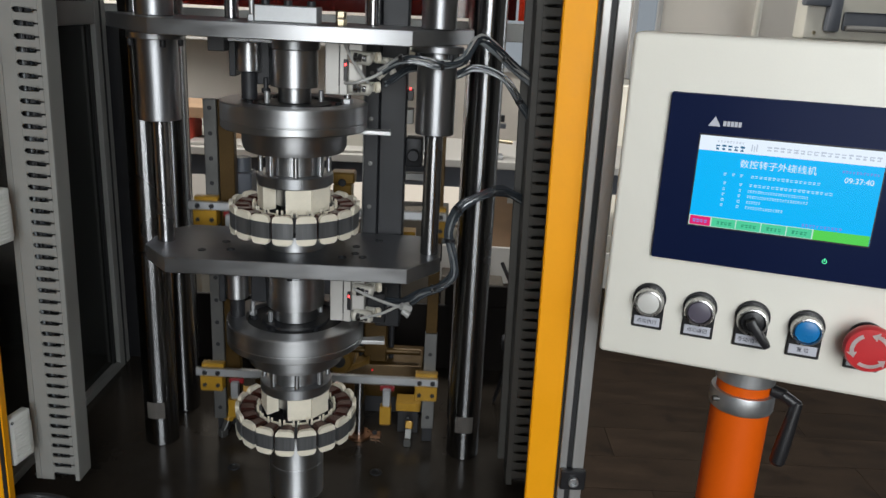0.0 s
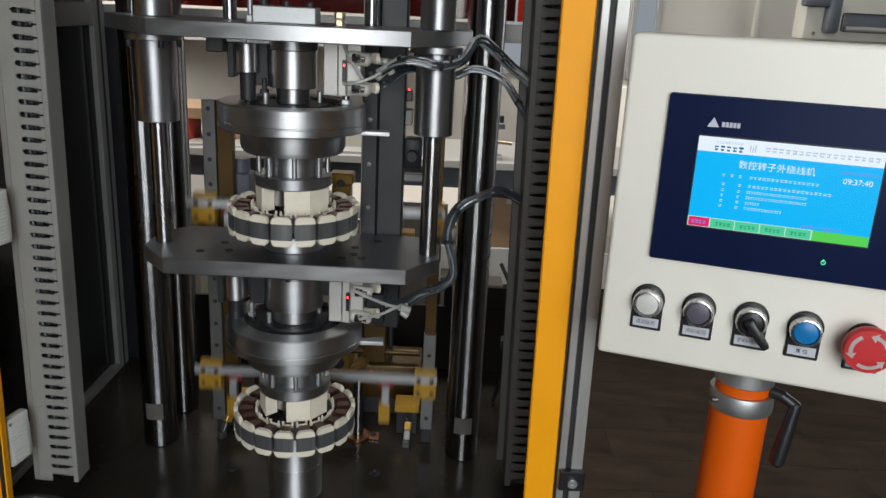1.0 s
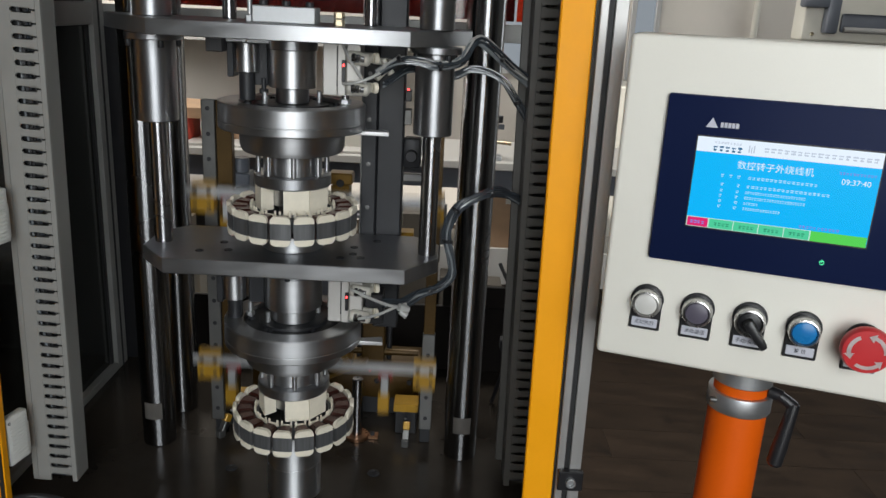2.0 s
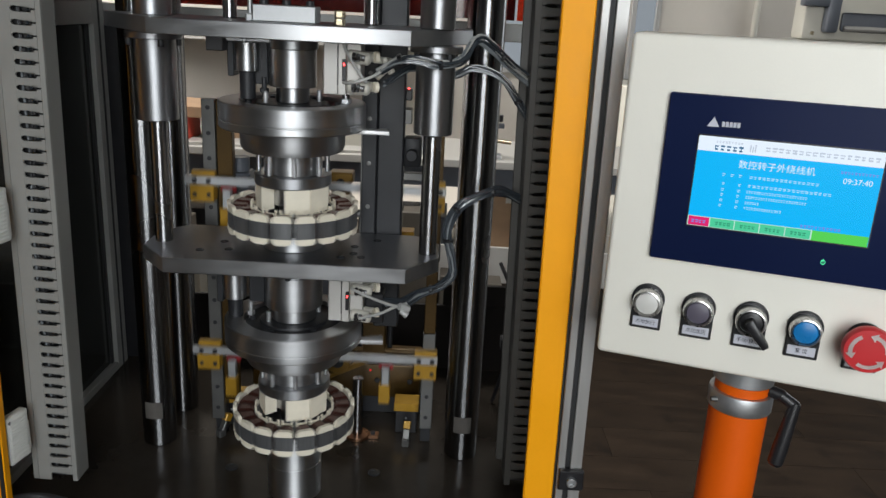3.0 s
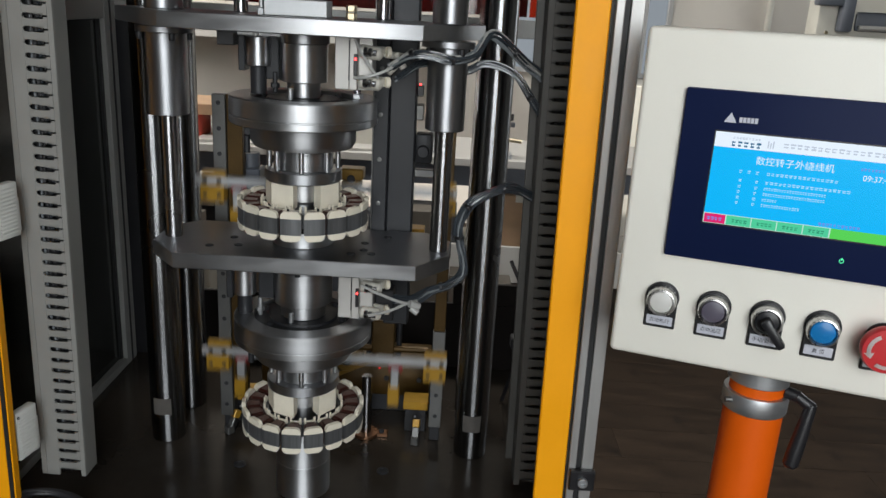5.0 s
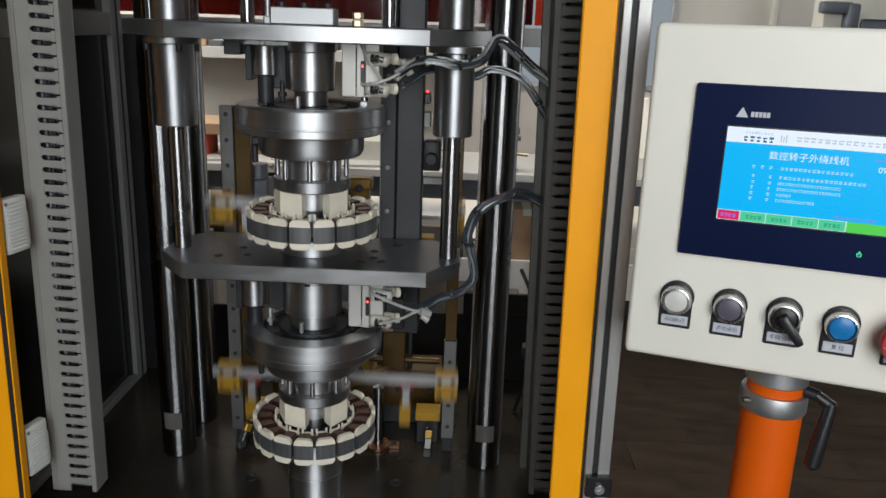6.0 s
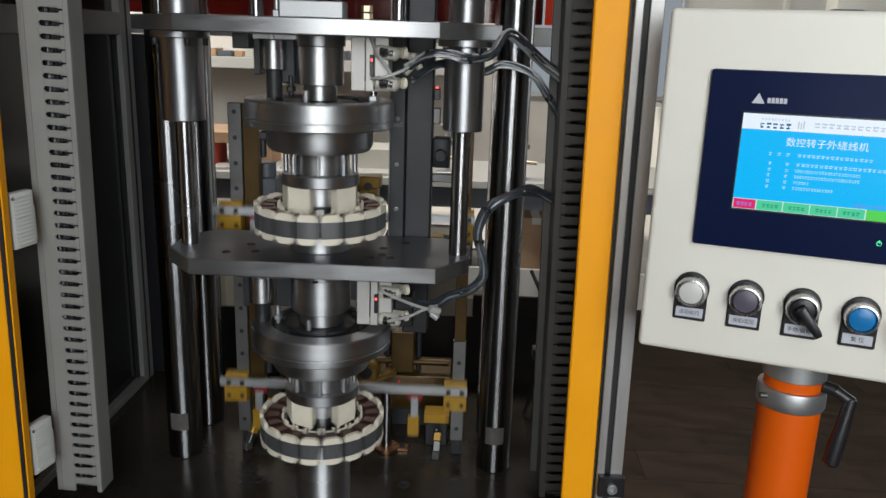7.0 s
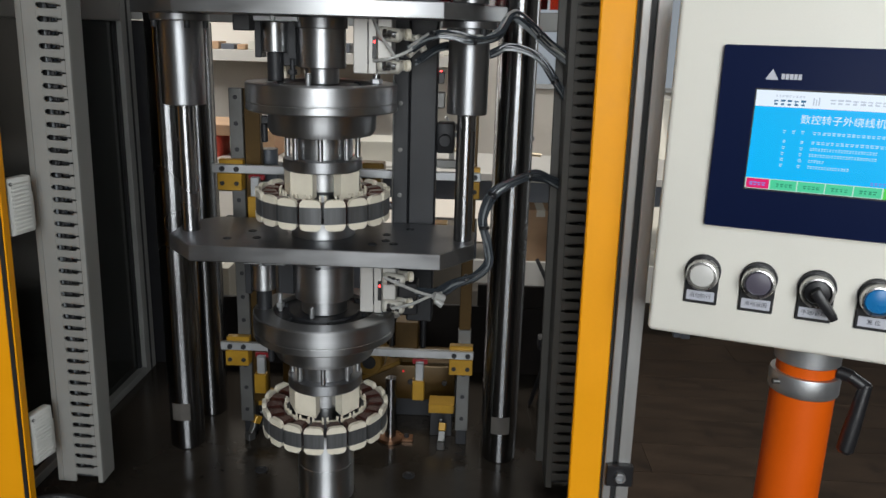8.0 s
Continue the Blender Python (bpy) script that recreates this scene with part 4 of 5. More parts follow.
rs = thing("rear_frame", "dark grey rear frame with red acrylic panes", "frame", kind="structure")
part("rear_rail", box(-0.44, 0.42, 0.385, 0.415, 1.355, 1.385, 0.001), FRAMEGREY, rs)
part("red_pane", box(-0.44, 0.300, 0.396, 0.402, 1.39, 2.0, 0), REDACRYL, rs, "dark red acrylic pane")
# Right portion of the pane, in a much brighter red.
part("red_pane", box(0.304, 0.418, 0.396, 0.402, 1.39, 2.0, 0), REDBRIGHT, rs, "bright red acrylic pane")
part("side_blind", box(-0.43, -0.262, 0.386, 0.400, BEDZ, 1.354, 0), BLACKPLASTIC, rs, "black blind panel")
# Two black sheets added in place of the dim hall behind.
part("rear_dark_sheet", box(-0.385, 0.4195, 0.401, 0.409, BEDZ, 0.868, 0.001), DARK_SHEET, rs, "black sheet standing for the dark hall, lower rear")
part("side_dark_sheet", box(0.205, 0.4195, 0.401, 0.409, 0.8684, 0.91, 0.001), DARK_SHEET, rs, "black sheet standing for the dark hall, raised side")
part("rear_post", box(0.42, 0.46, 0.375, 0.415, 0.0, 2.0, 0.001), FRAMEGREY, rs)
# Roof out of view, added to keep light off the inside.
part("unseen_roof", box(-0.53, 0.46, -0.2, 0.42, 2.0, 2.03, 0.001), GREYENAMEL, rs)


# ---------------------------------------------------------------- operator panel
YAW = -18.96
PM = pose(0.391 + 0.0024, -0.301 + 0.0071, 0, 0, 0, YAW)
op = thing("operator_panel", "ivory control box with touch screen and push buttons on an arm", "control panel", m=PM)
part("enclosure", box(-0.0425, 0.252, 0.0, 0.075, 1.0905, 1.3955, 0.005, 3), PANEL, op)
hmi = part("touch_panel", box(-0.0035, 0.212, -0.007, 0.0, 1.196, 1.347, 0.002, 2), BEZEL, op, "navy touch panel bezel")
part("screen_glass", box(0.0245, 0.1735, -0.0078, -0.0068, 1.2305, 1.3135, 0), BLACKPLASTIC, hmi)
SX0, SX1, SZ0, SZ1 = 0.0255, 0.1725, 1.2318, 1.3123


def panel_rect(name, u0, u1, v0, v1, material, lift, parent):
    """A flat field of the lit display; u, v from 0 to 1 across and up it."""
    return part(name, box(SX0 + u0 * (SX1 - SX0), SX0 + u1 * (SX1 - SX0), -0.0078 - lift, -0.0078, SZ0 + v0 * (SZ1 - SZ0), SZ0 + v1 * (SZ1 - SZ0), 0), material, parent)


panel_rect("blue_field", 0, 1, 0.0, 0.84, SCREEN_BLUE, 0.00015, hmi)
panel_rect("white_banner", 0, 1, 0.8405, 1.0, SCREEN_WHITE, 0.00015, hmi)
panel_rect("red_key", 0.005, 0.125, 0.005, 0.105, SCREEN_RED, 0.0003, hmi)
panel_rect("key_border", 0.0, 0.70, 0.0, 0.112, SCREEN_PALE, 0.0002, hmi)
for k in range(4):
    panel_rect("green_key", 0.132 + 0.1415 * k, 0.268 + 0.1415 * k, 0.005, 0.105, SCREEN_GREEN, 0.0003, hmi)
panel_rect("lime_field", 0.70, 0.998, 0.0, 0.11, SCREEN_LIME, 0.0003, hmi)


def glyph_bars(name, u0, u1, v, h, material, pitch, seed):
    """A line of writing too small to read: one short bar or two for each sign."""
    rnd = random.Random(seed)
    u = u0
    while u < u1 - pitch * 0.5:
        w = pitch * rnd.uniform(0.62, 0.82)
        panel_rect(name, u, u + w, v + h * 0.62, v + h * rnd.uniform(0.84, 1.0), material, 0.0004, hmi)
        panel_rect(name, u + pitch * 0.06, u + w * rnd.uniform(0.75, 1.0), v, v + h * rnd.uniform(0.26, 0.4), material, 0.0004, hmi)
        if rnd.random() < 0.6:
            stem = rnd.uniform(0.0, 0.8)
            panel_rect(name, u + w * stem, u + w * (stem + 0.18), v + h * 0.1, v + h * 0.8, material, 0.00045, hmi)
        u += pitch


for k in range(5):
    glyph_bars("key_writing", 0.022 + 0.1405 * k, 0.112 + 0.1405 * k, 0.036, 0.036, SCREEN_KEYINK if k else SCREEN_VIOLET, 0.022, 20 + k)
glyph_bars("banner_writing", 0.095, 0.265, 0.858, 0.058, SCREEN_NAVY, 0.034, 31)
glyph_bars("banner_writing", 0.10, 0.26, 0.938, 0.022, SCREEN_FAINT, 0.017, 32)
panel_rect("banner_mark", 0.290, 0.297, 0.872, 0.945, SCREEN_FAINT, 0.0003, hmi)
panel_rect("banner_mark", 0.304, 0.310, 0.868, 0.930, SCREEN_FAINT, 0.0003, hmi)
panel_rect("banner_mark", 0.317, 0.324, 0.872, 0.950, SCREEN_FAINT, 0.0003, hmi)
glyph_bars("banner_writing", 0.375, 0.985, 0.892, 0.048, SCREEN_FAINT, 0.036, 33)
glyph_bars("info_writing", 0.79, 0.985, 0.742, 0.026, SCREEN_VIOLET, 0.018, 34)
glyph_bars("info_writing", 0.63, 0.85, 0.128, 0.028, SCREEN_VIOLET, 0.020, 35)
for n, (v, u0, u1) in enumerate(((0.585, 0.312, 0.70), (0.490, 0.312, 0.775), (0.425, 0.308, 0.64), (0.365, 0.308, 0.645), (0.305, 0.308, 0.395), (0.245, 0.308, 0.525))):
    for u in (0.160, 0.207, 0.252) if n == 0 else (0.165, 0.256):
        glyph_bars("info_writing", u, u + 0.024, v, 0.031, SCREEN_SOFT, 0.024, 40 + n)
    glyph_bars("info_writing", u0, u1, v, 0.031, SCREEN_SOFT, 0.024 if n < 2 else 0.014, 50 + n)


def on_panel(s, y, z):
    return pose(s, y, z, 90, 0, 0)


writing("数控转子外绕线机", 0.0077, SCREEN_TEXT, on_panel(SX0 + 0.450 * (SX1 - SX0), -0.0082, SZ0 + 0.725 * (SZ1 - SZ0)), hmi, "title_lettering")
writing("09:37:40", 0.0066, SCREEN_TEXT, on_panel(SX0 + 0.885 * (SX1 - SX0), -0.0082, SZ0 + 0.665 * (SZ1 - SZ0)), hmi, "clock_lettering")
tri = prism([(0.0305, 0), (0.0405, 0), (0.0355, 0.0085)], 0, 0.0003, 0)
tri.transform(Matrix.Translation((0, -0.0071, 1.3205)) @ Matrix.Rotation(radians(90), 4, "X"))
part("brand_mark", tri, LABELGREY, hmi)
for k in range(5):
    part("brand_bar", box(0.0425 + 0.0031 * k, 0.0450 + 0.0031 * k, -0.0074, -0.0070, 1.3212, 1.3255, 0), LABELGREY, hmi)
pwr = join(lathe([(0.0015, -0.0002), (0.0020, -0.0002), (0.0020, 0.0002), (0.0015, 0.0002), (0.0015, -0.0002)], seg=20), box(-0.00025, 0.00025, 0.0, 0.0030, -0.0002, 0.0002, 0))
pwr.transform(Matrix.Translation((0.1415, -0.0072, 1.2135)) @ Matrix.Rotation(radians(90), 4, "X"))
part("power_light", pwr, LED_GREEN, hmi, "green power light")


def button(s, z, cap, label, text, kind="flat"):
    """A push button: black base with its engraved label, chrome ring and cap."""
    b = part("push_button", join(box(s - 0.0142, s + 0.0142, -0.003, 0.0, z - 0.0285, z + 0.001, 0.001), rodto((s, 0.0, z + 0.0015), (s, -0.0032, z + 0.0015), 0.0152, 40, 0.0006)), BLACKPLASTIC, op, label)
    part("label_plate", box(s - 0.0118, s + 0.0118, -0.0036, -0.0029, z - 0.0255, z - 0.0165, 0.0003), LABELGREY, b)
    if text:
        writing(text, 0.0046, INK, on_panel(s, -0.0038, z - 0.021), b, "label_lettering")
    to = Matrix.Translation((s, -0.003, z)) @ Matrix.Rotation(radians(90), 4, "X")
    if kind == "stop":
        bm = lathe([(0.012, 0), (0.012, 0.012), (0.0195, 0.013), (0.0205, 0.0155), (0.0205, 0.021), (0.019, 0.024), (0.0, 0.025)], seg=48)
        bm.transform(to)
        part("mushroom_cap", bm, RED, b, "red mushroom cap with white arrows")
        for k in range(3):
            arc = []
            for a in range(0, 80, 8):
                arc.append((120 * k + a, 0))
            bm = bmesh.new()
            inner = [bm.verts.new((0.0125 * math.cos(radians(a)), 0.0125 * math.sin(radians(a)), 0.0253)) for a, _ in arc]
            outer = [bm.verts.new((0.0158 * math.cos(radians(a)), 0.0158 * math.sin(radians(a)), 0.0250)) for a, _ in arc]
            for i in range(len(arc) - 1):
                bm.faces.new((inner[i], inner[i + 1], outer[i + 1], outer[i]))
            a = radians(120 * k + 72)
            tip = radians(120 * k + 94)
            bm.faces.new((bm.verts.new((0.0100 * math.cos(a), 0.0100 * math.sin(a), 0.0254)), bm.verts.new((0.0142 * math.cos(tip), 0.0142 * math.sin(tip), 0.0252)), bm.verts.new((0.0182 * math.cos(a), 0.0182 * math.sin(a), 0.0249))))
            bmesh.ops.solidify(bm, geom=bm.faces[:], thickness=0.0004)
            bm.transform(to)
            part("arrow", bm, ARROWWHITE, b)
        return b
    bm = lathe([(0.0107, 0.0), (0.0137, 0.0), (0.0137, 0.0055), (0.0135, 0.009), (0.0127, 0.0112), (0.0113, 0.0115), (0.0107, 0.010), (0.0107, 0.0)], seg=48)
    bm.transform(to)
    part("ring", bm, CHROMERING, b, "satin chrome ring")
    bm = lathe([(0.0, 0.0105), (0.0085, 0.0105), (0.0099, 0.0098), (0.0105, 0.008), (0.0105, 0.0)], seg=40)
    bm.transform(to)
    part("cap", bm, cap, b)
    if kind == "turn":
        bm = box(-0.0045, 0.0045, -0.0245, 0.005, 0.010, 0.021, 0.002, 2)
        for v in bm.verts:
            if v.co.y < -0.015:
                v.co.x *= 0.75
        bm.transform(to @ Matrix.Rotation(radians(38), 4, "Z"))
        part("knob", bm, BLACKPLASTIC, b, "black selector knob turned to one side")
    return b


button(0.0005, 1.1520, CAPWHITE, "white push button with chrome ring", "点动执行")
button(0.0466, 1.1510, CAPGREY, "dark violet push button with chrome ring", "点动返回")
button(0.0927, 1.1500, BLACKPLASTIC, "black selector switch with chrome ring", "手动/自动", "turn")
button(0.1385, 1.1490, CAPBLUE, "blue push button with chrome ring", "复 位")
button(0.1870, 1.1465, RED, "red emergency stop button", "", "stop")

pole = thing("panel_post", "orange tubular post with a zinc clamp and lever", "post")
PX, PY = 0.506, -0.272
part("tube", cyl(0.0285, 0.0, 1.043, PX, PY, 64), ORANGE, pole)
part("upper_tube", cyl(0.0262, 1.043, 1.082, PX, PY, 64), ORANGE, pole)
part("clamp", lathe([(0.0287, 1.036), (0.0305, 1.036), (0.0312, 1.0375), (0.0312, 1.0535), (0.0305, 1.055), (0.0265, 1.055)], PX, PY, 64), ZINC, pole, "zinc clamp collar")
part("head_socket", cyl(0.0290, 1.0655, 1.0902, PX, PY, 64), ZINC, pole, "zinc socket under the box")
part("clamp_screw", rodto((PX - 0.034, PY - 0.012, 1.047), (PX - 0.022, PY - 0.012, 1.047), 0.0028), DULLZINC, pole)
grip = lathe([(0.0, 0.0), (0.0052, 0.0), (0.0075, 0.003), (0.0076, 0.02), (0.0058, 0.062), (0.0052, 0.068), (0.0, 0.069)], seg=20)
grip_way = Vector((0.0112, 0.004, 0.066))
grip.transform(Matrix.Translation((PX + 0.0330, PY - 0.030, 0.9865)) @ grip_way.to_track_quat("Z", "Y").to_matrix().to_4x4())
lev = join(rodto((PX + 0.022, PY - 0.014, 1.060), (PX + 0.034, PY - 0.021, 1.058), 0.0062), rodto((PX + 0.030, PY - 0.020, 1.0595), (PX + 0.046, PY - 0.026, 1.0495), 0.0056), grip)
part("lever", lev, BLACKPLASTIC, pole, "black clamping lever")

coil_cable = thing("cable_loop", "black cable loop lying on the bed by the duct", "cable")
loop = [(-0.30 + 0.048 * math.cos(a), -0.135 + 0.03 * math.sin(a), 0.752 + 0.020 * math.sin(a * 0.5)) for a in (k * math.pi / 6 for k in range(13))]
part("loop", tube(loop, 0.0042, 10, 5), BLACKPLASTIC, coil_cable)
part("inner_loop", tube([(x * 0.86 - 0.042, y * 0.9 - 0.012, z - 0.002) for x, y, z in loop], 0.0038, 10, 5), BLACKPLASTIC, coil_cable)

ts = thing("terminal_strip", "dark terminal strip with green blocks by the rear column", "terminal strip")
part("strip", box(0.246, 0.262, 0.30, 0.315, 0.74, 0.97, 0.001), BLACKPLASTIC, ts)
GREENBLOCK = mat("dark_green_plastic", (0.015, 0.09, 0.04), 0.5)
for k in range(5):
    part("terminal", box(0.2475, 0.2605, 0.2945, 0.2998, 0.845 + 0.022 * k, 0.862 + 0.022 * k, 0.001), GREENBLOCK if k > 1 else BLACKPLASTIC, ts)
rc = thing("rear_cables", "loose black cables hanging behind the column", "cables")
for k, dx in enumerate((0.0, 0.014, 0.03)):
    part("cable", tube([(0.300 + dx, 0.30, 0.99 - 0.02 * k), (0.318 + dx, 0.26, 0.955 - 0.03 * k), (0.33 + dx * 0.7, 0.24, 0.90 - 0.03 * k), (0.318 + dx, 0.25, 0.83), (0.30 + dx, 0.27, 0.742)], 0.0034, 8), BLACKPLASTIC, rc)
part("connector", box(0.305, 0.335, 0.235, 0.26, 0.855, 0.875, 0.002), BLACKPLASTIC, rc)
part("connector_cap", box(0.311, 0.331, 0.2335, 0.2352, 0.860, 0.867, 0.0005), DULLZINC, rc)


# ---------------------------------------------------------------- the hall behind the machine
def table(x0, x1, y0, y1, h, label, top_m):
    t = thing("work_table", label, "table", "work tables")
    part("tabletop", box(x0, x1, y0, y1, h - 0.035, h, 0.003), top_m, t)
    # Slate colour here stands for the shade below the table's edge.
    part("apron", box(x0 + 0.03, x1 - 0.03, y0 + 0.03, y0 + 0.05, h - 0.13, h - 0.036, 0.002), GREYENAMEL, t)
    for x in (x0 + 0.04, x1 - 0.04):
        for y in (y0 + 0.06, y1 - 0.04):
            part("leg", box(x - 0.02, x + 0.02, y - 0.02, y + 0.02, 0, h - 0.036, 0.002), GREYENAMEL, t)
    return t


table(-2.6, 1.25, 2.5, 3.1, 0.755, "long white work table against the hall wall", TABLEWHITE)


def carton(x0, x1, y0, y1, z0, h, material, label, flap=True):
    c = thing("carton", label, "box", "cartons")
    part("box", box(x0, x1, y0, y1, z0, z0 + h, 0.003), material, c)
    if flap:
        part("tape_strip", box((x0 + x1) / 2 - 0.02, (x0 + x1) / 2 + 0.02, y0 - 0.0015, y1, z0 + h - 0.03, z0 + h + 0.001, 0), OFFWHITE, c)
    return c


carton(-0.885, -0.765, 2.02, 2.14, -0.004, 0.424, SHADED_CARD, "cream carton standing before the table, dim light put in its colour", True)
# on the table
carton(-1.10, -0.98, 2.58, 2.80, 0.757, 0.105, REDBOX, "red carton lying on the white table", False)
carton(-1.13, -0.86, 2.62, 2.95, 0.864, 0.05, CARDBOARD, "flat brown carton on the red one", False)
carton(-0.93, -0.74, 2.7, 2.9, 0.757, 0.13, CARDBOARD, "brown carton on the white table")
carton(-0.60, -0.50, 2.66, 2.85, 0.757, 0.08, REDBOX, "small red carton on the white table", False)
carton(-0.36, -0.12, 2.66, 2.9, 0.757, 0.10, OFFWHITE, "white carton on the work table", False)
carton(-1.42, -1.2, 2.66, 2.9, 0.757, 0.2, CARDBOARD, "taller brown carton on the table")
for x, rz in ((-0.98, 14), (-0.72, -24), (-0.25, 9)):
    p = thing("paper_stack", "loose stack of white paper sheets", "paper", "papers", m=pose(x, 2.60, 0.756, 0, 0, rz))
    for k in range(3):
        part("sheet", box(-0.11 + 0.006 * k, 0.11 + 0.004 * k, -0.07, 0.07 + 0.005 * k, 0.004 * k, 0.004 * k + 0.003, 0), TABLEWHITE, p)


def fixture(x, y):
    """A small clamping fixture with a toggle and jaws."""
    f = thing("clamping_fixture", "small steel clamping fixture bolted on the table", "fixture", "fixtures")
    part("base", box(x - 0.05, x + 0.05, y - 0.04, y + 0.04, 0.756, 0.775, 0.002), ZINC, f)
    part("column", box(x - 0.012, x + 0.012, y - 0.012, y + 0.012, 0.775, 0.96, 0.002), ZINC, f)
    part("jaw", box(x - 0.02, x + 0.055, y - 0.02, y + 0.01, 0.895, 0.915, 0.002), GREYENAMEL, f)
    part("knob", cyl(0.018, 0.925, 0.955, x + 0.03, y - 0.015, 20), BLACKPLASTIC, f)
    part("screw", rodto((x + 0.01, y - 0.02, 0.84), (x + 0.09, y - 0.03, 0.835), 0.009), BRASS, f)
    part("handle", rodto((x, y - 0.02, 0.94), (x - 0.03, y - 0.05, 0.99), 0.006), TURNED, f)
    return f


fixture(0.40, 2.58)
fixture(0.09, 2.62)
fixture(-0.62, 2.60)

# under the table
carton(-1.22, -0.92, 2.56, 2.9, -0.004, 0.27, OFFWHITE, "white carton on the floor under the table", False)
carton(-0.9, -0.55, 2.62, 2.95, -0.004, 0.38, GREYENAMEL, "dark crate under the table", False)
carton(-1.04, -0.84, 2.66, 2.9, 0.268, 0.16, BLACKPLASTIC, "black crate on the white carton", False)
carton(0.32, 0.70, 2.62, 2.95, 0.30, 0.27, CARDBOARD, "brown carton on a shelf under the table")
carton(-0.2, 0.22, 2.66, 2.95, -0.004, 0.45, GREYENAMEL, "dark crate under the table", False)
sh = thing("under_shelf", "white board shelf under the work table", "shelf")
part("front_board", box(0.12, 1.2, 2.54, 2.56, 0.17, 0.345, 0.002), TABLEWHITE, sh)
part("shelf_board", box(0.12, 1.2, 2.56, 3.05, 0.27, 0.29, 0.002), TABLEWHITE, sh)
for x in (0.14, 1.18):
    part("foot", box(x - 0.02, x + 0.02, 2.56, 2.6, -0.004, 0.27, 0.001), GREYENAMEL, sh)

# Filler crates; drab colours put in the dark under the table.
rnd = random.Random(11)
for k in range(13):
    x, w = -1.5 + 0.17 * k, rnd.uniform(0.10, 0.20)
    d = rnd.uniform(2.16, 2.38)
    carton(x, x + w, d, d + 0.12, -0.004, rnd.uniform(0.22, 0.58), rnd.choice([DRABCRATE, GREYENAMEL, DRABCRATE, GREYENAMEL, CARDBOARD]), "tall narrow crate of spare parts before the table", False)

# wall shelf with small goods
ws = thing("wall_shelf", "white wall shelf behind the machine", "shelf")
part("board", box(-2.0, 0.1, 3.75, 4.19, 1.15, 1.215, 0.003), TABLEWHITE, ws)
for x in (-1.8, -0.95, -0.1):
    part("bracket", box(x - 0.015, x + 0.015, 3.8, 4.19, 1.06, 1.149, 0.002), OFFWHITE, ws)
rnd = random.Random(5)
x = -1.95
while x < 0.0:
    w, h = rnd.uniform(0.03, 0.08), rnd.uniform(0.025, 0.06)
    carton(x, x + w, 3.80, 3.95, 1.2155, h, rnd.choice([REDBOX, CARDBOARD, OFFWHITE, GREYENAMEL, OFFWHITE]), "small carton of parts on the wall shelf", False)
    x += w + rnd.uniform(0.005, 0.05)

wd = thing("window_1", "metal-framed window in the hall wall", "window", kind="structure")
GLASSBLUE = glow("daylit_glass", (0.62, 0.70, 0.78), 0.4)
for x0, x1 in ((0.52, 0.74), (0.77, 0.99), (1.34, 1.46)):
    part("pane", box(x0, x1, 4.185, 4.192, 1.05, 2.1, 0), GLASSBLUE, wd)
    part("frame", join(box(x0 - 0.03, x0, 4.16, 4.2, 1.02, 2.13, 0.002), box(x1, x1 + 0.03, 4.16, 4.2, 1.02, 2.13, 0.002), box(x0, x1, 4.16, 4.2, 1.02, 1.05, 0.002), box(x0, x1, 4.16, 4.2, 2.1, 2.13, 0.002)), ALU, wd)


def bench_machine(x, y, z):
    """An off-white bench machine with a slate arm; a dark slab stands for its shaded cut-out window."""
    m = thing("bench_machine", "off-white bench machine with slate grey arm", "machine")
    part("body", box(x, x + 0.75, y, y + 0.14, z, z + 0.16, 0.008, 2), OFFWHITE, m)
    part("head", box(x + 0.03, x + 0.75, y - 0.02, y + 0.10, z + 0.163, z + 0.52, 0.015, 2), OFFWHITE, m)
    part("slot", box(x + 0.187, x + 0.62, y - 0.026, y - 0.0205, z + 0.202, z + 0.280, 0.012, 2), GREYENAMEL, m)
    part("slot_rail", rodto((x + 0.20, y - 0.034, z + 0.215), (x + 0.60, y - 0.034, z + 0.215), 0.011), ALU_BLOCK, m)
    part("arm", join(box(x, x + 0.13, y - 0.07, y - 0.021, z + 0.297, z + 0.345, 0.01, 2), box(x + 0.105, x + 0.16, y - 0.075, y - 0.021, z + 0.195, z + 0.34, 0.012, 2)), GREYENAMEL, m)
    screw(x + 0.075, y - 0.0205, z + 0.19, 0.008, 0.004, "-Y", BRASS, m)
    part("stand", box(x - 0.05, x + 0.7, y, y + 0.4, 0.0, z - 0.002, 0.004), GREYENAMEL, m)
    return m


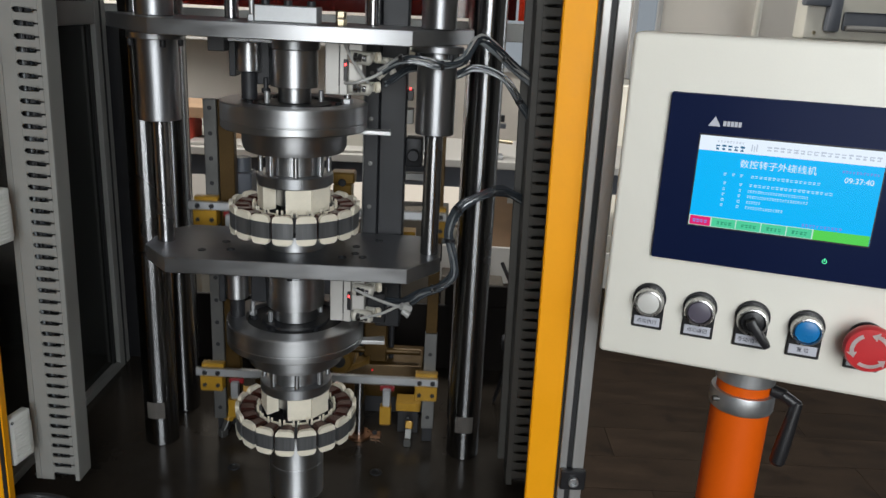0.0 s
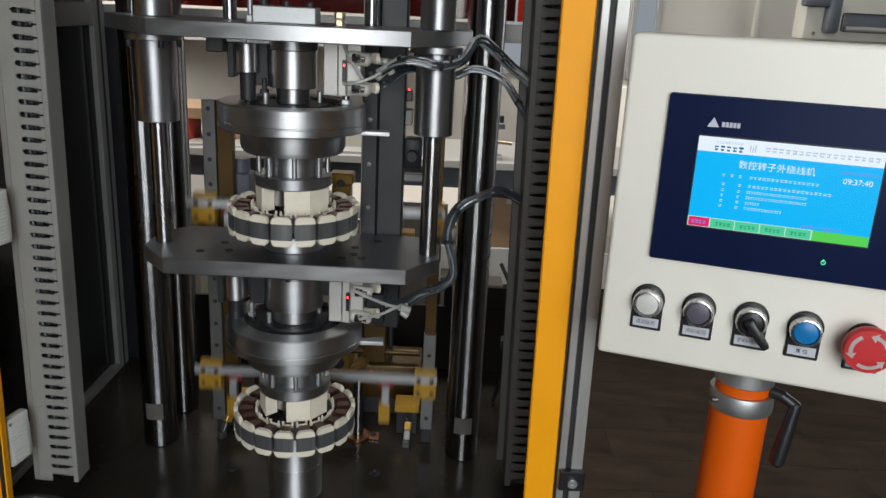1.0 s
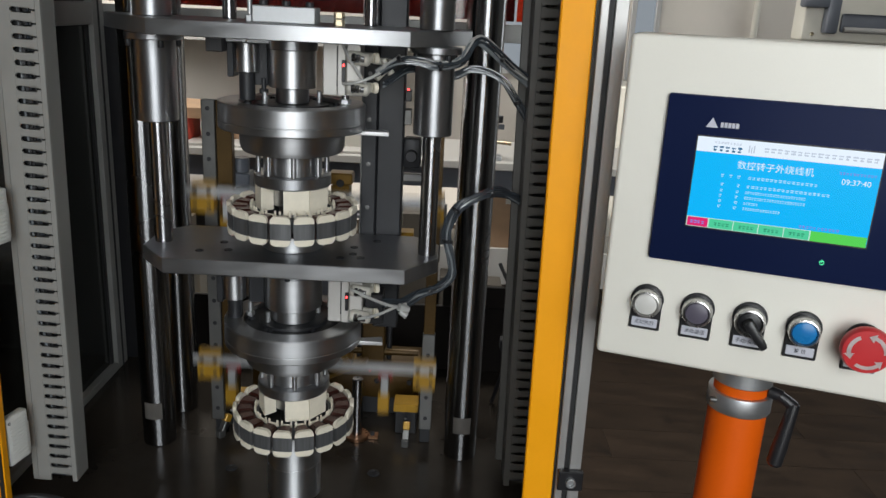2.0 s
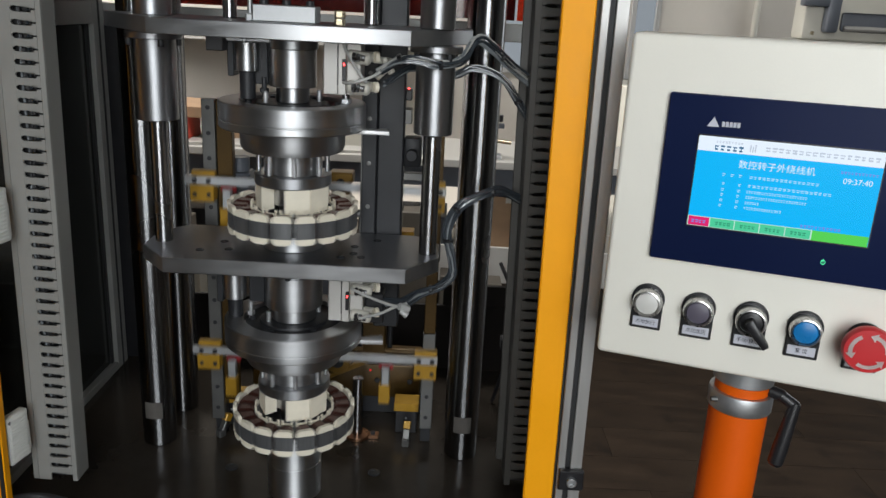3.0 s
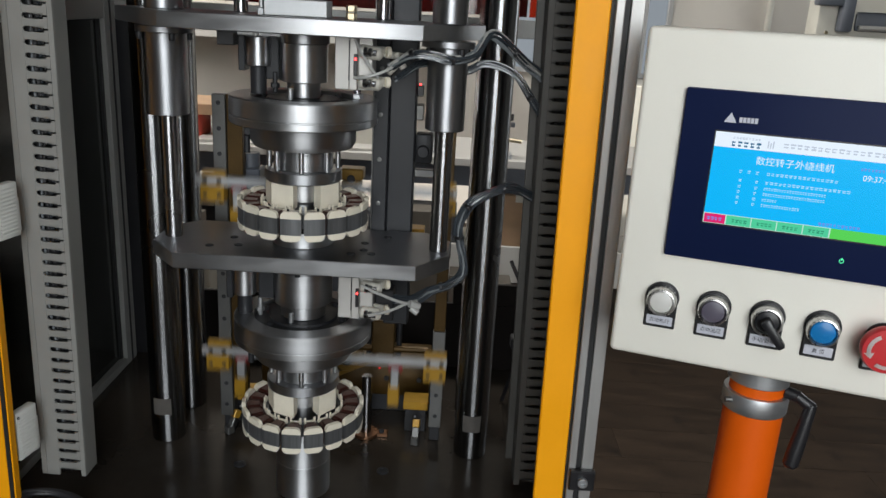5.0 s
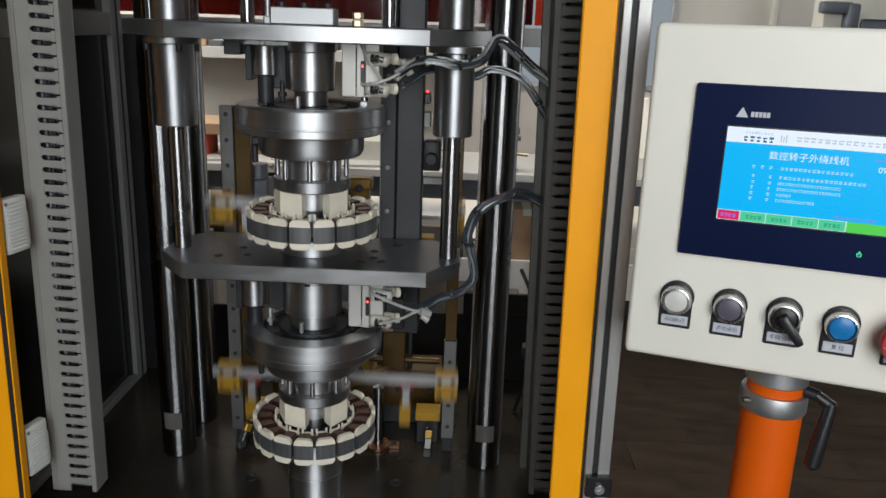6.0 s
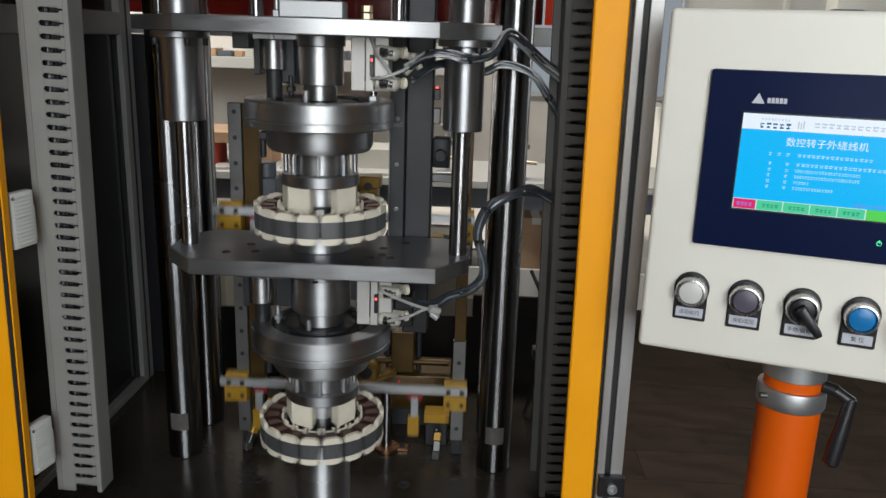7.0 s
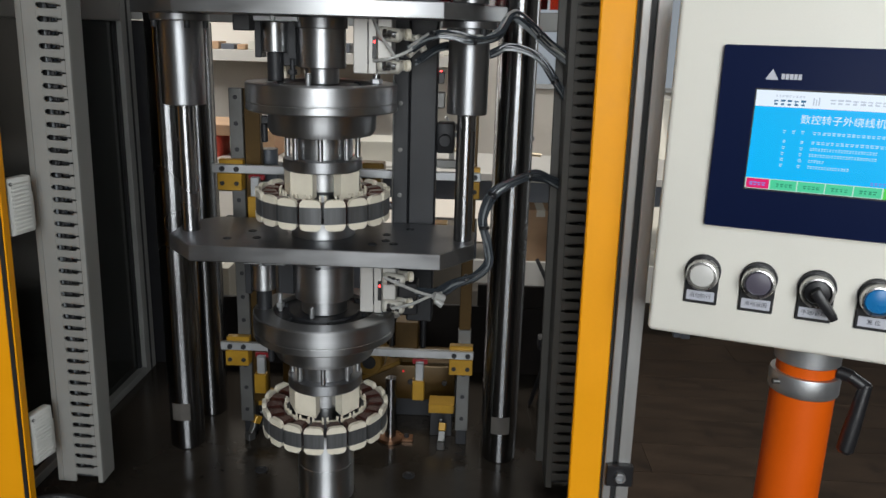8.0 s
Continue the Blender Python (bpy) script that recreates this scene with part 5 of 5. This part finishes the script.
bench_machine(1.657, 2.55, 1.185)
pp = thing("wall_pipe", "grey conduit pipe on the hall wall", "pipe")
part("pipe", cyl(0.02, 0.0, 3.4, 2.08, 4.16, 16), OFFWHITE, pp)
cb = thing("grey_cabinet", "plain grey cabinet beside the hall wall", "cabinet")
part("body", box(0.78, 1.34, 3.6, 4.1, 0.0, 1.02, 0.004), OFFWHITE, cb)
part("door_line", box(1.05, 1.055, 3.597, 3.6, 0.05, 0.98, 0), GREYENAMEL, cb)


# boards of the hall floor, laid in staggered rows
BOARD_W, BOARD_L = 0.19, 1.215
board = done(box(0.0, BOARD_L - 0.001, 0.0, BOARD_W - 0.001, -0.0039, 0.0, 0.0008), "plank", PLANK)
for row in range(int((HY1 - HY0) / BOARD_W)):
    x = HX0 + (row * 0.41) % 0.9
    while x + BOARD_L < HX1:
        part("plank", board, None, hall_floor).matrix_basis = pose(x, HY0 + row * BOARD_W, 0)
        x += BOARD_L


def motions():
    """Everything that moves: the carriages stroke up and down, the heads and stators rock between the strokes."""
    def ease(u):
        u = min(1.0, max(0.0, u))
        return u * u * (3 - 2 * u)

    def cycle(t):
        u = min(t, 7.70)
        lag = np.interp(u, [0, 0.8, 1.2, 1.7, 2.8, 3.2, 3.65, 4.2, 5.4, 6.1, 6.5, 7.1, 7.5, 7.7], [0.37, 0.36, 0.30, 0.25, 0.18, 0.08, 0.0, -0.07, -0.24, -0.27, -0.32, -0.38, -0.48, -0.5])
        return 5.0 * u + float(lag)

    def height(t):
        if t >= 7.70:
            return 0.0
        f = cycle(t) % 1.0
        f = min(f, 1.0 - f)
        return -0.045 * ease((f - 0.06) / 0.38)

    def turn(t):
        if t < 0.07:
            return 0.0
        if t >= 7.66:
            return 40.0
        f = (cycle(t) + 0.5) % 1.0 - 0.5
        if abs(f) < 0.07:
            return 40.0 * (1 - ease((f + 0.07) / 0.14))
        return 40.0 * ease(((f if f > 0 else f + 1.0) - 0.43) / 0.14)

    times = [k / 30 for k in range(241)]
    for c in CARRIAGES:
        walk(c, [(t, pose(0, 0, height(t))) for t in times])
    for o in HEADS + STATORS:
        walk(o, [(t, pose(AX, AY, 0, 0, 0, turn(t))) for t in times])


motions()
